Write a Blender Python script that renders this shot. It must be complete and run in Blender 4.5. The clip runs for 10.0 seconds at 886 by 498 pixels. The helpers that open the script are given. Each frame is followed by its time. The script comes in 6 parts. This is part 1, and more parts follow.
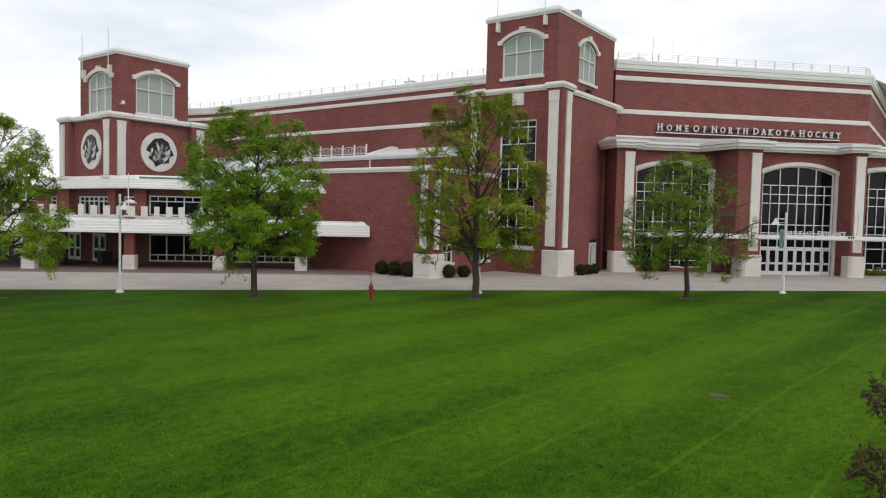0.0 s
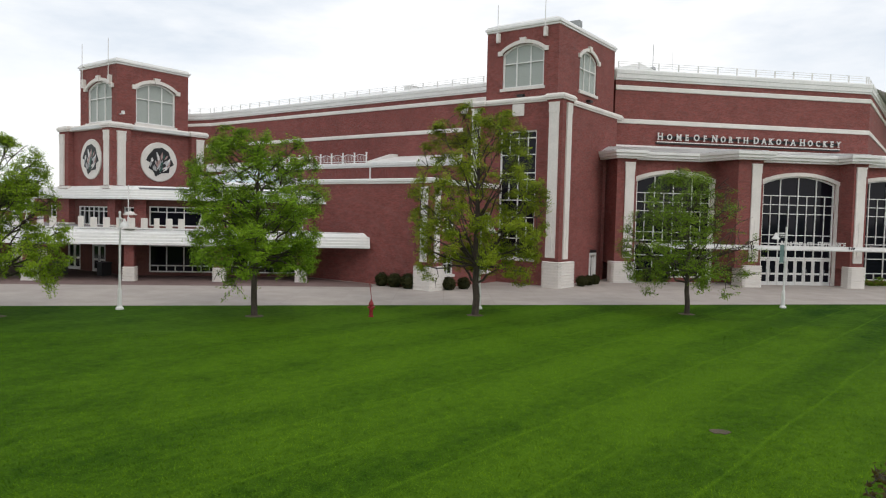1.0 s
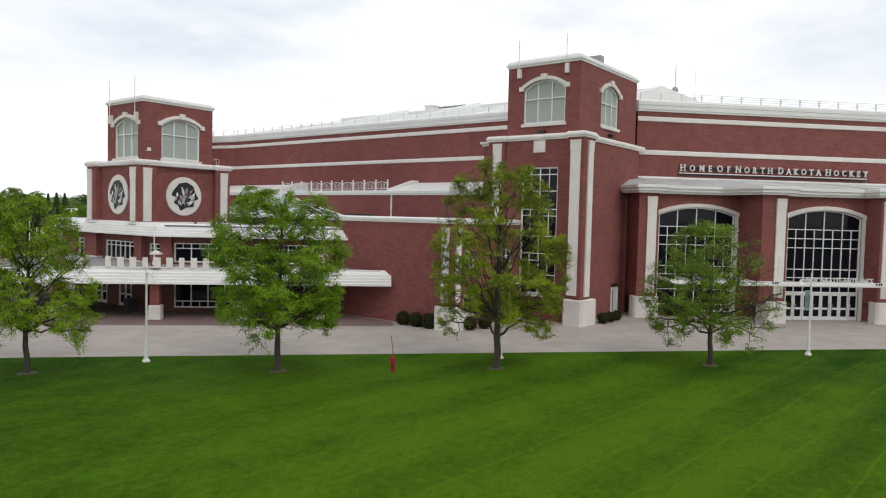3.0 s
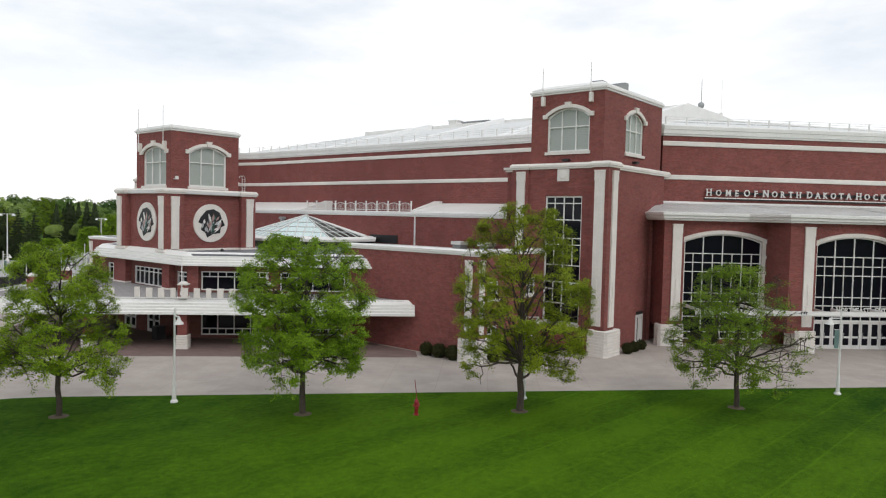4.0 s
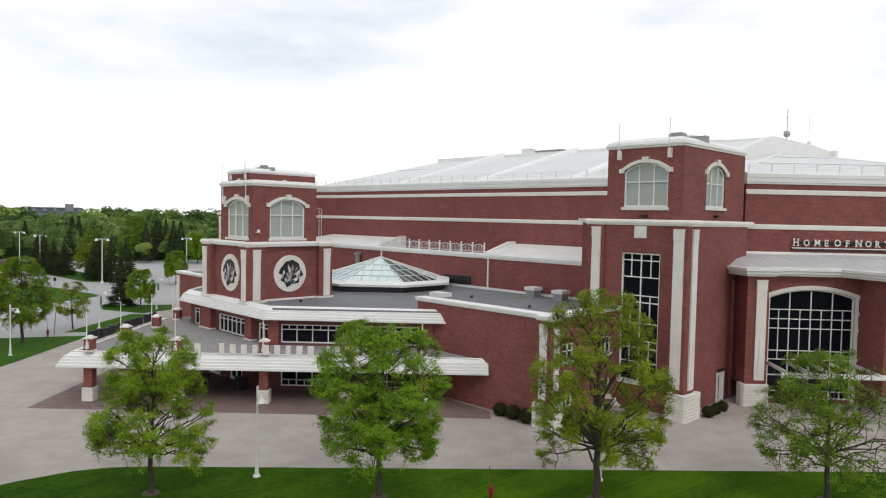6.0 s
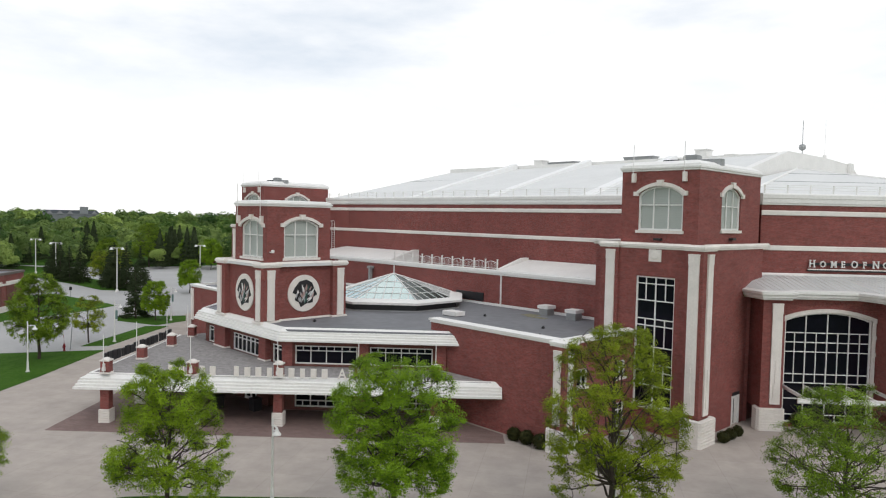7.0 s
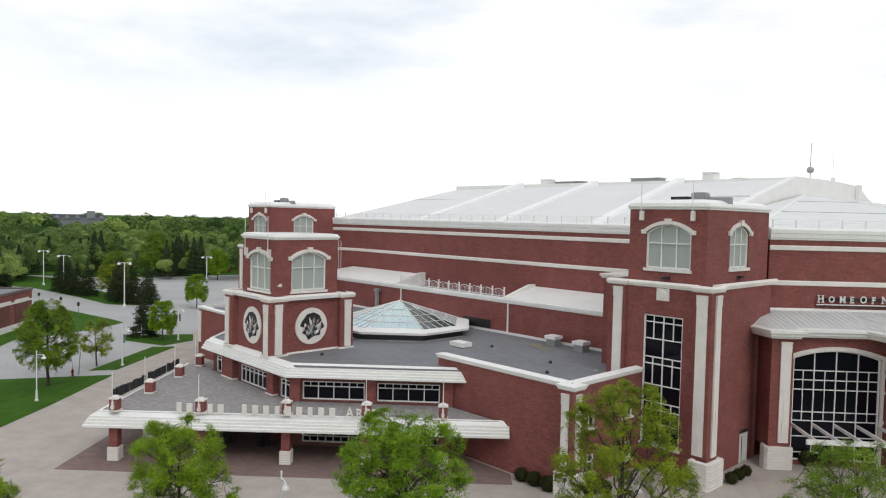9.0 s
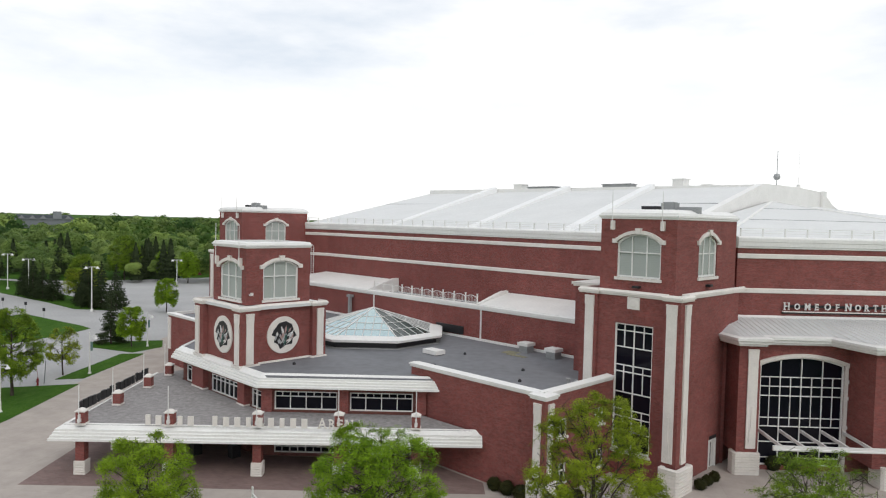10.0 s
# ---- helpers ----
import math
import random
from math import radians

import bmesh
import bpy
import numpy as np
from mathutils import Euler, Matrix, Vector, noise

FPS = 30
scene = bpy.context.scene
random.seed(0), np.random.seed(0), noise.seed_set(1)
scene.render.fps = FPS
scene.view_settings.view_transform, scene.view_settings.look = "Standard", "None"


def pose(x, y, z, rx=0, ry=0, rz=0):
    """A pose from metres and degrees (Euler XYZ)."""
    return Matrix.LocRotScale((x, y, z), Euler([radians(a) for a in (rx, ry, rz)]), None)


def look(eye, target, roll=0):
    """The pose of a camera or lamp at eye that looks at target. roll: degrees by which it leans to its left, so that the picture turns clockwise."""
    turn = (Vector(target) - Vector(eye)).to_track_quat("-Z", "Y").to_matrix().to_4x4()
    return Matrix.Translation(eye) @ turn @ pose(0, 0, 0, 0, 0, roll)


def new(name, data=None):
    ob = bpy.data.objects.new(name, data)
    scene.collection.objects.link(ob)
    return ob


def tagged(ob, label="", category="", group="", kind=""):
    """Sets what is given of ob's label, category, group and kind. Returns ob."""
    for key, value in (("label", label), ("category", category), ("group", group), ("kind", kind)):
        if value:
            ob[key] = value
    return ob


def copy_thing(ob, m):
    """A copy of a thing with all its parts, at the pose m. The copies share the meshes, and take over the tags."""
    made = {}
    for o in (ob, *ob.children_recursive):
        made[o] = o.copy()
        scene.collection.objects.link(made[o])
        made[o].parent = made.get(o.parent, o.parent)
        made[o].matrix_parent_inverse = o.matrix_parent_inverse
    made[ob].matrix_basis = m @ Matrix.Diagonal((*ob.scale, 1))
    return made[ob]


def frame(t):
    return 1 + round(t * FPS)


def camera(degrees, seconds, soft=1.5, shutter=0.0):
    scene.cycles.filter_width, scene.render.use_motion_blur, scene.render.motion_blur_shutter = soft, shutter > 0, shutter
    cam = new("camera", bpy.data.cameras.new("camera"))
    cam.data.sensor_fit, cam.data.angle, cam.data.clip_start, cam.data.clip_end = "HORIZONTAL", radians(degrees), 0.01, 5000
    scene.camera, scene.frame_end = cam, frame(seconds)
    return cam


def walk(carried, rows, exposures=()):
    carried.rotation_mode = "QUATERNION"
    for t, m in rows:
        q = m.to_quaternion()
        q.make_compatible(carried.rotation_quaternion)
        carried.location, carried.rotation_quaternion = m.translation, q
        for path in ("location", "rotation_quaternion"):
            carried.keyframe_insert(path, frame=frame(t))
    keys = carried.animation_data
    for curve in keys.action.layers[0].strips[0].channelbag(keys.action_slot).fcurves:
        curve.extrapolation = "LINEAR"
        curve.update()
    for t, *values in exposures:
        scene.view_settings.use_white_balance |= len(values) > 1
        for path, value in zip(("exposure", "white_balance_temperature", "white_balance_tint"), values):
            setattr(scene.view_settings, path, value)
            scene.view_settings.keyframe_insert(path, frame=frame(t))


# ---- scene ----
# ------------------------------------------------------------------ camera
cam = camera(64.94, 10.0, soft=1.15)
ROWS = [
    (0.0, 0.000, 0.000, 4.201, 0.140, -2.734, -1.351),
    (0.5, -0.016, 0.026, 4.643, 0.136, -2.773, -1.393),
    (1.0, -0.038, 0.069, 5.053, 0.131, -2.764, -1.410),
    (1.5, -0.040, 0.070, 5.505, 0.361, -2.725, -1.404),
    (2.0, -0.079, 0.046, 6.088, 0.616, -2.661, -1.401),
    (2.5, -0.125, 0.053, 6.752, 1.047, -2.625, -1.395),
    (4.0, -0.214, 0.042, 9.771, 3.723, -2.599, -1.349),
    (4.5, -0.268, 0.042, 10.805, 4.810, -2.567, -1.303),
    (5.0, -0.340, 0.066, 11.849, 6.751, -2.551, -1.246),
    (5.5, -0.406, 0.084, 12.926, 8.527, -2.544, -1.204),
    (7.0, -0.706, 0.073, 15.569, 10.525, -2.516, -1.233),
    (7.5, -0.798, 0.083, 16.437, 10.912, -2.503, -1.249),
    (8.0, -0.838, 0.078, 17.280, 11.040, -2.486, -1.256),
    (8.5, -0.891, 0.121, 17.919, 11.014, -2.480, -1.250),
    (9.0, -0.938, 0.124, 18.387, 10.968, -2.484, -1.263),
    (9.5, -0.925, 0.155, 18.834, 10.907, -2.487, -1.258),
    (10.0, -0.897, 0.152, 19.101, 8.808, -2.439, -1.319),
]
walk(cam, [(t, pose(x, y, z, 90 + pitch, roll, yaw)) for t, x, y, z, yaw, pitch, roll in ROWS], exposures=[(0.0, 0.0), (10.0, 0.0)])

# ------------------------------------------------------------------ light
SUN_AZ, SUN_EL = 145.0, 44.0      # compass: 0 is +y, clockwise


def make_world():
    w = bpy.data.worlds.new("overcast_sky")
    scene.world = w
    w.use_nodes = True
    n, l = w.node_tree.nodes, w.node_tree.links
    n.clear()
    out, bg = n.new("ShaderNodeOutputWorld"), n.new("ShaderNodeBackground")
    sky = n.new("ShaderNodeTexSky")
    sky.sky_type, sky.sun_disc = "NISHITA", False
    sky.sun_elevation, sky.sun_rotation = radians(SUN_EL), radians(SUN_AZ)
    dim = n.new("ShaderNodeMix"); dim.data_type, dim.blend_type = "RGBA", "MULTIPLY"
    dim.inputs[0].default_value = 1.0
    dim.inputs[7].default_value = (0.1, 0.1, 0.1, 1)
    l.new(sky.outputs[0], dim.inputs[6])
    tc, mp = n.new("ShaderNodeTexCoord"), n.new("ShaderNodeMapping")
    mp.inputs["Scale"].default_value = (1.0, 1.0, 3.4)
    l.new(tc.outputs["Generated"], mp.inputs[0])
    big = n.new("ShaderNodeTexNoise")
    big.inputs["Scale"].default_value, big.inputs["Detail"].default_value, big.inputs["Roughness"].default_value = 2.3, 7.0, 0.55
    l.new(mp.outputs[0], big.inputs["Vector"])
    ramp = n.new("ShaderNodeValToRGB")
    ramp.color_ramp.elements[0].position, ramp.color_ramp.elements[0].color = 0.35, (0.63, 0.705, 0.80, 1)
    ramp.color_ramp.elements[1].position, ramp.color_ramp.elements[1].color = 0.63, (1.07, 1.06, 1.05, 1)
    l.new(big.outputs[0], ramp.inputs[0])
    cover = n.new("ShaderNodeMix"); cover.data_type = "RGBA"
    cover.inputs[0].default_value = 0.92
    # thin bright cloud low down, greyer cloud higher up
    up, rise, low = n.new("ShaderNodeSeparateXYZ"), n.new("ShaderNodeMapRange"), n.new("ShaderNodeMix")
    l.new(tc.outputs["Generated"], up.inputs[0]); l.new(up.outputs[2], rise.inputs[0])
    rise.interpolation_type = "SMOOTHSTEP"
    rise.inputs[1].default_value, rise.inputs[2].default_value = 0.06, 0.25
    low.data_type = "RGBA"
    low.inputs[6].default_value = (1.05, 1.05, 1.05, 1)
    l.new(rise.outputs[0], low.inputs[0]); l.new(ramp.outputs[0], low.inputs[7])
    l.new(dim.outputs[2], cover.inputs[6]); l.new(low.outputs[2], cover.inputs[7])
    l.new(cover.outputs[2], bg.inputs[0])
    bg.inputs[1].default_value = 1.11
    l.new(bg.outputs[0], out.inputs[0])


make_world()
sun_data = bpy.data.lights.new("sun", "SUN")
sun_data.energy, sun_data.angle, sun_data.color = 0.66, radians(18), (1.0, 0.95, 0.88)
sun = new("sun", sun_data)
_az, _el = radians(SUN_AZ), radians(SUN_EL)
_dir = Vector((math.sin(_az) * math.cos(_el), math.cos(_az) * math.cos(_el), math.sin(_el)))
sun.matrix_world = look(_dir * 80, (0, 0, 0))

# ------------------------------------------------------------------ materials


def material(name, color, rough=0.7, var=0.12, scale=1.5, fine=18.0, bump=0.0, metal=0.0, spec=0.5, tint=None, objvar=0.0):
    """Principled surface with variation at two scales, in metres."""
    m = bpy.data.materials.new(name)
    m.use_nodes = True
    n, l = m.node_tree.nodes, m.node_tree.links
    p = n["Principled BSDF"]
    p.inputs["Roughness"].default_value, p.inputs["Metallic"].default_value = rough, metal
    p.inputs["Specular IOR Level"].default_value = spec
    g = n.new("ShaderNodeNewGeometry")
    a, b = n.new("ShaderNodeTexNoise"), n.new("ShaderNodeTexNoise")
    a.inputs["Scale"].default_value, a.inputs["Detail"].default_value = scale, 5
    b.inputs["Scale"].default_value, b.inputs["Detail"].default_value = fine, 3
    l.new(g.outputs["Position"], a.inputs["Vector"]); l.new(g.outputs["Position"], b.inputs["Vector"])
    add = n.new("ShaderNodeMath"); add.operation = "ADD"
    l.new(a.outputs[0], add.inputs[0]); l.new(b.outputs[0], add.inputs[1])
    mr = n.new("ShaderNodeMapRange")
    mr.inputs[1].default_value, mr.inputs[2].default_value = 0.7, 1.3
    l.new(add.outputs[0], mr.inputs[0])
    mix = n.new("ShaderNodeMix"); mix.data_type = "RGBA"
    lo = tint or [c * (1 - var) for c in color]
    mix.inputs[6].default_value, mix.inputs[7].default_value = (*lo, 1), (*[min(1, c * (1 + var)) for c in color], 1)
    l.new(mr.outputs[0], mix.inputs[0])
    last = mix.outputs[2]
    if objvar:
        oi, hs = n.new("ShaderNodeObjectInfo"), n.new("ShaderNodeHueSaturation")
        r = n.new("ShaderNodeMapRange")
        r.inputs[3].default_value, r.inputs[4].default_value = 1 - objvar, 1 + objvar
        l.new(oi.outputs["Random"], r.inputs[0]); l.new(r.outputs[0], hs.inputs["Value"])
        l.new(last, hs.inputs["Color"])
        last = hs.outputs[0]
    l.new(last, p.inputs["Base Color"])
    if bump:
        bp = n.new("ShaderNodeBump")
        bp.inputs["Strength"].default_value, bp.inputs["Distance"].default_value = bump, 0.02
        l.new(b.outputs[0], bp.inputs["Height"]); l.new(bp.outputs[0], p.inputs["Normal"])
    return m


def brick_material(name, c1, c2, mortar, width=0.2, height=0.068, gap=0.006, offset=0.5, rough=0.85, streak=0.10):
    """Coursed units laid over the mesh's metre-scaled map, with broad weathering on top."""
    m = bpy.data.materials.new(name)
    m.use_nodes = True
    n, l = m.node_tree.nodes, m.node_tree.links
    p = n["Principled BSDF"]
    p.inputs["Roughness"].default_value = rough
    p.inputs["Specular IOR Level"].default_value = 0.25
    uv = n.new("ShaderNodeUVMap")
    br = n.new("ShaderNodeTexBrick")
    br.offset = offset
    br.inputs["Color1"].default_value, br.inputs["Color2"].default_value, br.inputs["Mortar"].default_value = (*c1, 1), (*c2, 1), (*mortar, 1)
    br.inputs["Scale"].default_value, br.inputs["Mortar Size"].default_value = 1.0, gap
    br.inputs["Brick Width"].default_value, br.inputs["Row Height"].default_value = width, height
    l.new(uv.outputs[0], br.inputs["Vector"])
    g, a = n.new("ShaderNodeNewGeometry"), n.new("ShaderNodeTexNoise")
    a.inputs["Scale"].default_value, a.inputs["Detail"].default_value, a.inputs["Roughness"].default_value = 0.5, 9, 0.65
    l.new(g.outputs["Position"], a.inputs["Vector"])
    mr = n.new("ShaderNodeMapRange")
    mr.inputs[1].default_value, mr.inputs[2].default_value, mr.inputs[3].default_value, mr.inputs[4].default_value = 0.3, 0.7, 0.86, 1.12
    l.new(a.outputs[0], mr.inputs[0])
    course, k = n.new("ShaderNodeTexNoise"), n.new("ShaderNodeMapping")
    k.inputs["Scale"].default_value = (0.9 / width * 0.2, 0.34 / height, 1)
    l.new(uv.outputs[0], k.inputs[0]); l.new(k.outputs[0], course.inputs["Vector"])
    course.inputs["Scale"].default_value, course.inputs["Detail"].default_value = 1.0, 4
    cr = n.new("ShaderNodeMapRange")
    cr.inputs[1].default_value, cr.inputs[2].default_value, cr.inputs[3].default_value, cr.inputs[4].default_value = 0.25, 0.75, 1 - streak, 1 + streak
    l.new(course.outputs[0], cr.inputs[0])
    mul = n.new("ShaderNodeMath"); mul.operation = "MULTIPLY"
    l.new(mr.outputs[0], mul.inputs[0]); l.new(cr.outputs[0], mul.inputs[1])
    sc = n.new("ShaderNodeVectorMath"); sc.operation = "SCALE"
    l.new(br.outputs[0], sc.inputs[0]); l.new(mul.outputs[0], sc.inputs["Scale"])
    l.new(sc.outputs[0], p.inputs["Base Color"])
    bp = n.new("ShaderNodeBump")
    bp.inputs["Strength"].default_value, bp.inputs["Distance"].default_value = 0.4, 0.006
    bp.invert = True
    l.new(br.outputs[1], bp.inputs["Height"]); l.new(bp.outputs[0], p.inputs["Normal"])
    return m


def ribbed_material(name, color, pitch, rough=0.45, axis=0, depth=0.03, dark=0.75, metal=0.0):
    """Sheet with evenly pressed ribs across the metre-scaled map."""
    m = bpy.data.materials.new(name)
    m.use_nodes = True
    n, l = m.node_tree.nodes, m.node_tree.links
    p = n["Principled BSDF"]
    p.inputs["Roughness"].default_value, p.inputs["Metallic"].default_value = rough, metal
    uv, sep = n.new("ShaderNodeUVMap"), n.new("ShaderNodeSeparateXYZ")
    l.new(uv.outputs[0], sep.inputs[0])
    k = n.new("ShaderNodeMath"); k.operation = "MULTIPLY"; k.inputs[1].default_value = 1 / pitch
    l.new(sep.outputs[axis], k.inputs[0])
    fr = n.new("ShaderNodeMath"); fr.operation = "FRACT"; l.new(k.outputs[0], fr.inputs[0])
    ramp = n.new("ShaderNodeValToRGB")
    e = ramp.color_ramp.elements
    e[0].position, e[0].color = 0.0, (0, 0, 0, 1)
    e[1].position, e[1].color = 0.16, (1, 1, 1, 1)
    l.new(fr.outputs[0], ramp.inputs[0])
    g, a = n.new("ShaderNodeNewGeometry"), n.new("ShaderNodeTexNoise")
    a.inputs["Scale"].default_value, a.inputs["Detail"].default_value = 0.6, 7
    l.new(g.outputs["Position"], a.inputs["Vector"])
    base = n.new("ShaderNodeMix"); base.data_type = "RGBA"
    base.inputs[6].default_value, base.inputs[7].default_value = (*[c * 0.9 for c in color], 1), (*[min(1, c * 1.06) for c in color], 1)
    l.new(a.outputs[0], base.inputs[0])
    mix = n.new("ShaderNodeMix"); mix.data_type, mix.blend_type = "RGBA", "MULTIPLY"
    mix.inputs[0].default_value = 1 - dark
    l.new(base.outputs[2], mix.inputs[6]); l.new(ramp.outputs[0], mix.inputs[7])
    l.new(mix.outputs[2], p.inputs["Base Color"])
    bp = n.new("ShaderNodeBump")
    bp.inputs["Strength"].default_value, bp.inputs["Distance"].default_value = 0.6, depth
    l.new(ramp.outputs[0], bp.inputs["Height"]); l.new(bp.outputs[0], p.inputs["Normal"])
    return m


def leaf_material(name, c1, c2, translucent=0.45, patch=0.9, kinds=False):
    m = bpy.data.materials.new(name)
    m.use_nodes = True
    n, l = m.node_tree.nodes, m.node_tree.links
    p, out = n["Principled BSDF"], n["Material Output"]
    p.inputs["Roughness"].default_value = 0.6
    p.inputs["Specular IOR Level"].default_value = 0.08
    g = n.new("ShaderNodeNewGeometry")
    mix = n.new("ShaderNodeMix"); mix.data_type = "RGBA"
    mix.inputs[6].default_value, mix.inputs[7].default_value = (*c1, 1), (*c2, 1)
    big = n.new("ShaderNodeTexNoise"); big.inputs["Scale"].default_value = patch
    l.new(g.outputs["Position"], big.inputs["Vector"])
    add = n.new("ShaderNodeMath"); add.operation = "MULTIPLY_ADD"; add.inputs[1].default_value = 0.12 if kinds else 0.32
    l.new(g.outputs["Random Per Island"], add.inputs[0]); l.new(big.outputs[0], add.inputs[2])
    last = add.outputs[0]
    if kinds:    # each tree of a wood has its own green
        own, sway = n.new("ShaderNodeAttribute"), n.new("ShaderNodeMath")
        own.attribute_name = "kind_of_green"
        sway.operation = "MULTIPLY_ADD"; sway.inputs[1].default_value = 0.6
        shift = n.new("ShaderNodeMath"); shift.operation = "ADD"; shift.inputs[1].default_value = -0.30
        l.new(own.outputs["Fac"], sway.inputs[0]); l.new(last, sway.inputs[2]); l.new(sway.outputs[0], shift.inputs[0])
        last = shift.outputs[0]
    half = n.new("ShaderNodeMapRange"); half.inputs[1].default_value, half.inputs[2].default_value = (0.3, 1.15) if kinds else (0.28, 1.06)
    l.new(last, half.inputs[0]); l.new(half.outputs[0], mix.inputs[0])
    l.new(mix.outputs[2], p.inputs["Base Color"])
    tr, ms = n.new("ShaderNodeBsdfTranslucent"), n.new("ShaderNodeMixShader")
    l.new(mix.outputs[2], tr.inputs[0])
    ms.inputs[0].default_value = translucent
    l.new(p.outputs[0], ms.inputs[1]); l.new(tr.outputs[0], ms.inputs[2]); l.new(ms.outputs[0], out.inputs[0])
    return m


def grass_material(name, c1, c2, stripe=0.0, angle=0.0, width=3.2, pale=None):
    """Mown turf: fine mottling, pale patches, broad mower passes and, with pale, a painted brighter area."""
    m = bpy.data.materials.new(name)
    m.use_nodes = True
    n, l = m.node_tree.nodes, m.node_tree.links
    p = n["Principled BSDF"]
    p.inputs["Roughness"].default_value = 0.9
    p.inputs["Specular IOR Level"].default_value = 0.04
    g, mp = n.new("ShaderNodeNewGeometry"), n.new("ShaderNodeMapping")
    mp.inputs["Rotation"].default_value = (0, 0, radians(angle))
    l.new(g.outputs["Position"], mp.inputs[0])

    def noise_at(scale, detail, stretch):
        k = n.new("ShaderNodeMapping"); k.inputs["Scale"].default_value = stretch
        l.new(mp.outputs[0], k.inputs[0])
        t = n.new("ShaderNodeTexNoise")
        t.inputs["Scale"].default_value, t.inputs["Detail"].default_value = scale, detail
        l.new(k.outputs[0], t.inputs["Vector"])
        return t.outputs[0]
    sep = n.new("ShaderNodeSeparateXYZ"); l.new(mp.outputs[0], sep.inputs[0])
    def calc(op, x, y=None, z=None):
        k = n.new("ShaderNodeMath"); k.operation = op
        for i, v in enumerate((x, y, z)):
            if isinstance(v, (int, float)):
                k.inputs[i].default_value = v
            elif v is not None:
                l.new(v, k.inputs[i])
        return k.outputs[0]
    # mower passes: alternate shading and a pale, broken wheel line at each border
    way = calc("MULTIPLY_ADD", noise_at(0.15, 2, (1, 1, 1)), 0.5, sep.outputs[0])
    turn = calc("MULTIPLY", way, math.pi / width)
    shade = calc("MULTIPLY", calc("SINE", turn), stripe)
    ridge = calc("POWER", calc("ABSOLUTE", calc("COSINE", calc("ADD", turn, 0.22))), 420.0)
    worn = calc("MULTIPLY", calc("MULTIPLY", ridge, stripe * 8.5), calc("POWER", noise_at(0.9, 4, (1, 0.2, 1)), 2.0))
    east = n.new("ShaderNodeSeparateXYZ"); l.new(g.outputs["Position"], east.inputs[0])
    side = n.new("ShaderNodeMapRange"); side.interpolation_type = "SMOOTHSTEP"
    side.inputs[1].default_value, side.inputs[2].default_value = -14.0, 2.0
    l.new(east.outputs[0], side.inputs[0])
    total = calc("MULTIPLY", calc("ADD", shade, worn), side.outputs[0])
    for scale, detail, stretch, weight in ((0.16, 3, (1, 1, 1), 0.4), (0.8, 6, (1, 0.5, 1), 1.0), (4.0, 5, (1, 0.7, 1), 1.1), (34.0, 3, (1, 0.7, 1), 1.2)):
        ma = n.new("ShaderNodeMath"); ma.operation = "MULTIPLY_ADD"; ma.inputs[1].default_value = weight
        l.new(noise_at(scale, detail, stretch), ma.inputs[0]); l.new(total, ma.inputs[2])
        total = ma.outputs[0]
    if pale:    # middle of the lawn painted brighter, standing in for light and sheen
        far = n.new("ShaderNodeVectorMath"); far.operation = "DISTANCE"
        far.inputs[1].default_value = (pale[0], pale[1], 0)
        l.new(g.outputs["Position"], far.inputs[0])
        lit_turf = n.new("ShaderNodeMapRange"); lit_turf.interpolation_type = "SMOOTHSTEP"
        lit_turf.inputs[1].default_value, lit_turf.inputs[2].default_value, lit_turf.inputs[3].default_value, lit_turf.inputs[4].default_value = pale[2] * 0.2, pale[2], 0.54, 0.0
        l.new(far.outputs["Value"], lit_turf.inputs[0])
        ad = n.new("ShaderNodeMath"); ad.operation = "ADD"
        l.new(total, ad.inputs[0]); l.new(lit_turf.outputs[0], ad.inputs[1])
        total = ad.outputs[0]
    mr = n.new("ShaderNodeMapRange")
    mr.inputs[1].default_value, mr.inputs[2].default_value = 1.55, 2.62
    l.new(total, mr.inputs[0])
    mix = n.new("ShaderNodeMix"); mix.data_type = "RGBA"
    mix.inputs[6].default_value, mix.inputs[7].default_value = (*c1, 1), (*c2, 1)
    l.new(mr.outputs[0], mix.inputs[0]); l.new(mix.outputs[2], p.inputs["Base Color"])
    bp = n.new("ShaderNodeBump"); bp.inputs["Strength"].default_value, bp.inputs["Distance"].default_value = 0.7, 0.05
    l.new(noise_at(22.0, 3, (1, 1, 1)), bp.inputs["Height"]); l.new(bp.outputs[0], p.inputs["Normal"])
    return m


BRICK = brick_material("red_brick", (0.272, 0.0770, 0.0655), (0.166, 0.0465, 0.0415), (0.232, 0.138, 0.126), streak=0.11)
# darker copy of the red brick, with the shade of recesses in its colour
BRICK_DARK = brick_material("recess_shade_brick", (0.17, 0.058, 0.047), (0.125, 0.043, 0.036), (0.18, 0.12, 0.10))
TRIM = material("precast_trim", (0.73, 0.69, 0.645), 0.75, 0.09, 0.7, 9.0, 0.15)
METAL = material("white_metal_fascia", (0.77, 0.76, 0.735), 0.45, 0.06, 0.5, 5.0)
ROOF_WHITE = material("white_roof_membrane", (0.66, 0.662, 0.65), 0.6, 0.05, 0.25, 3.0)
RIB_WHITE = material("white_rib_membrane", (0.80, 0.80, 0.79), 0.55, 0.04, 0.3, 3.0)
ROOF_RIB = material("standing_seam_roof", (0.60, 0.61, 0.60), 0.45, 0.07, 0.5, 4.0)
ROOF_GREY = material("grey_roof_membrane", (0.170, 0.174, 0.186), 0.7, 0.15, 0.16, 1.2)
GRAVEL = material("roof_gravel", (0.265, 0.25, 0.245), 0.95, 0.35, 3.0, 26.0, 0.8)
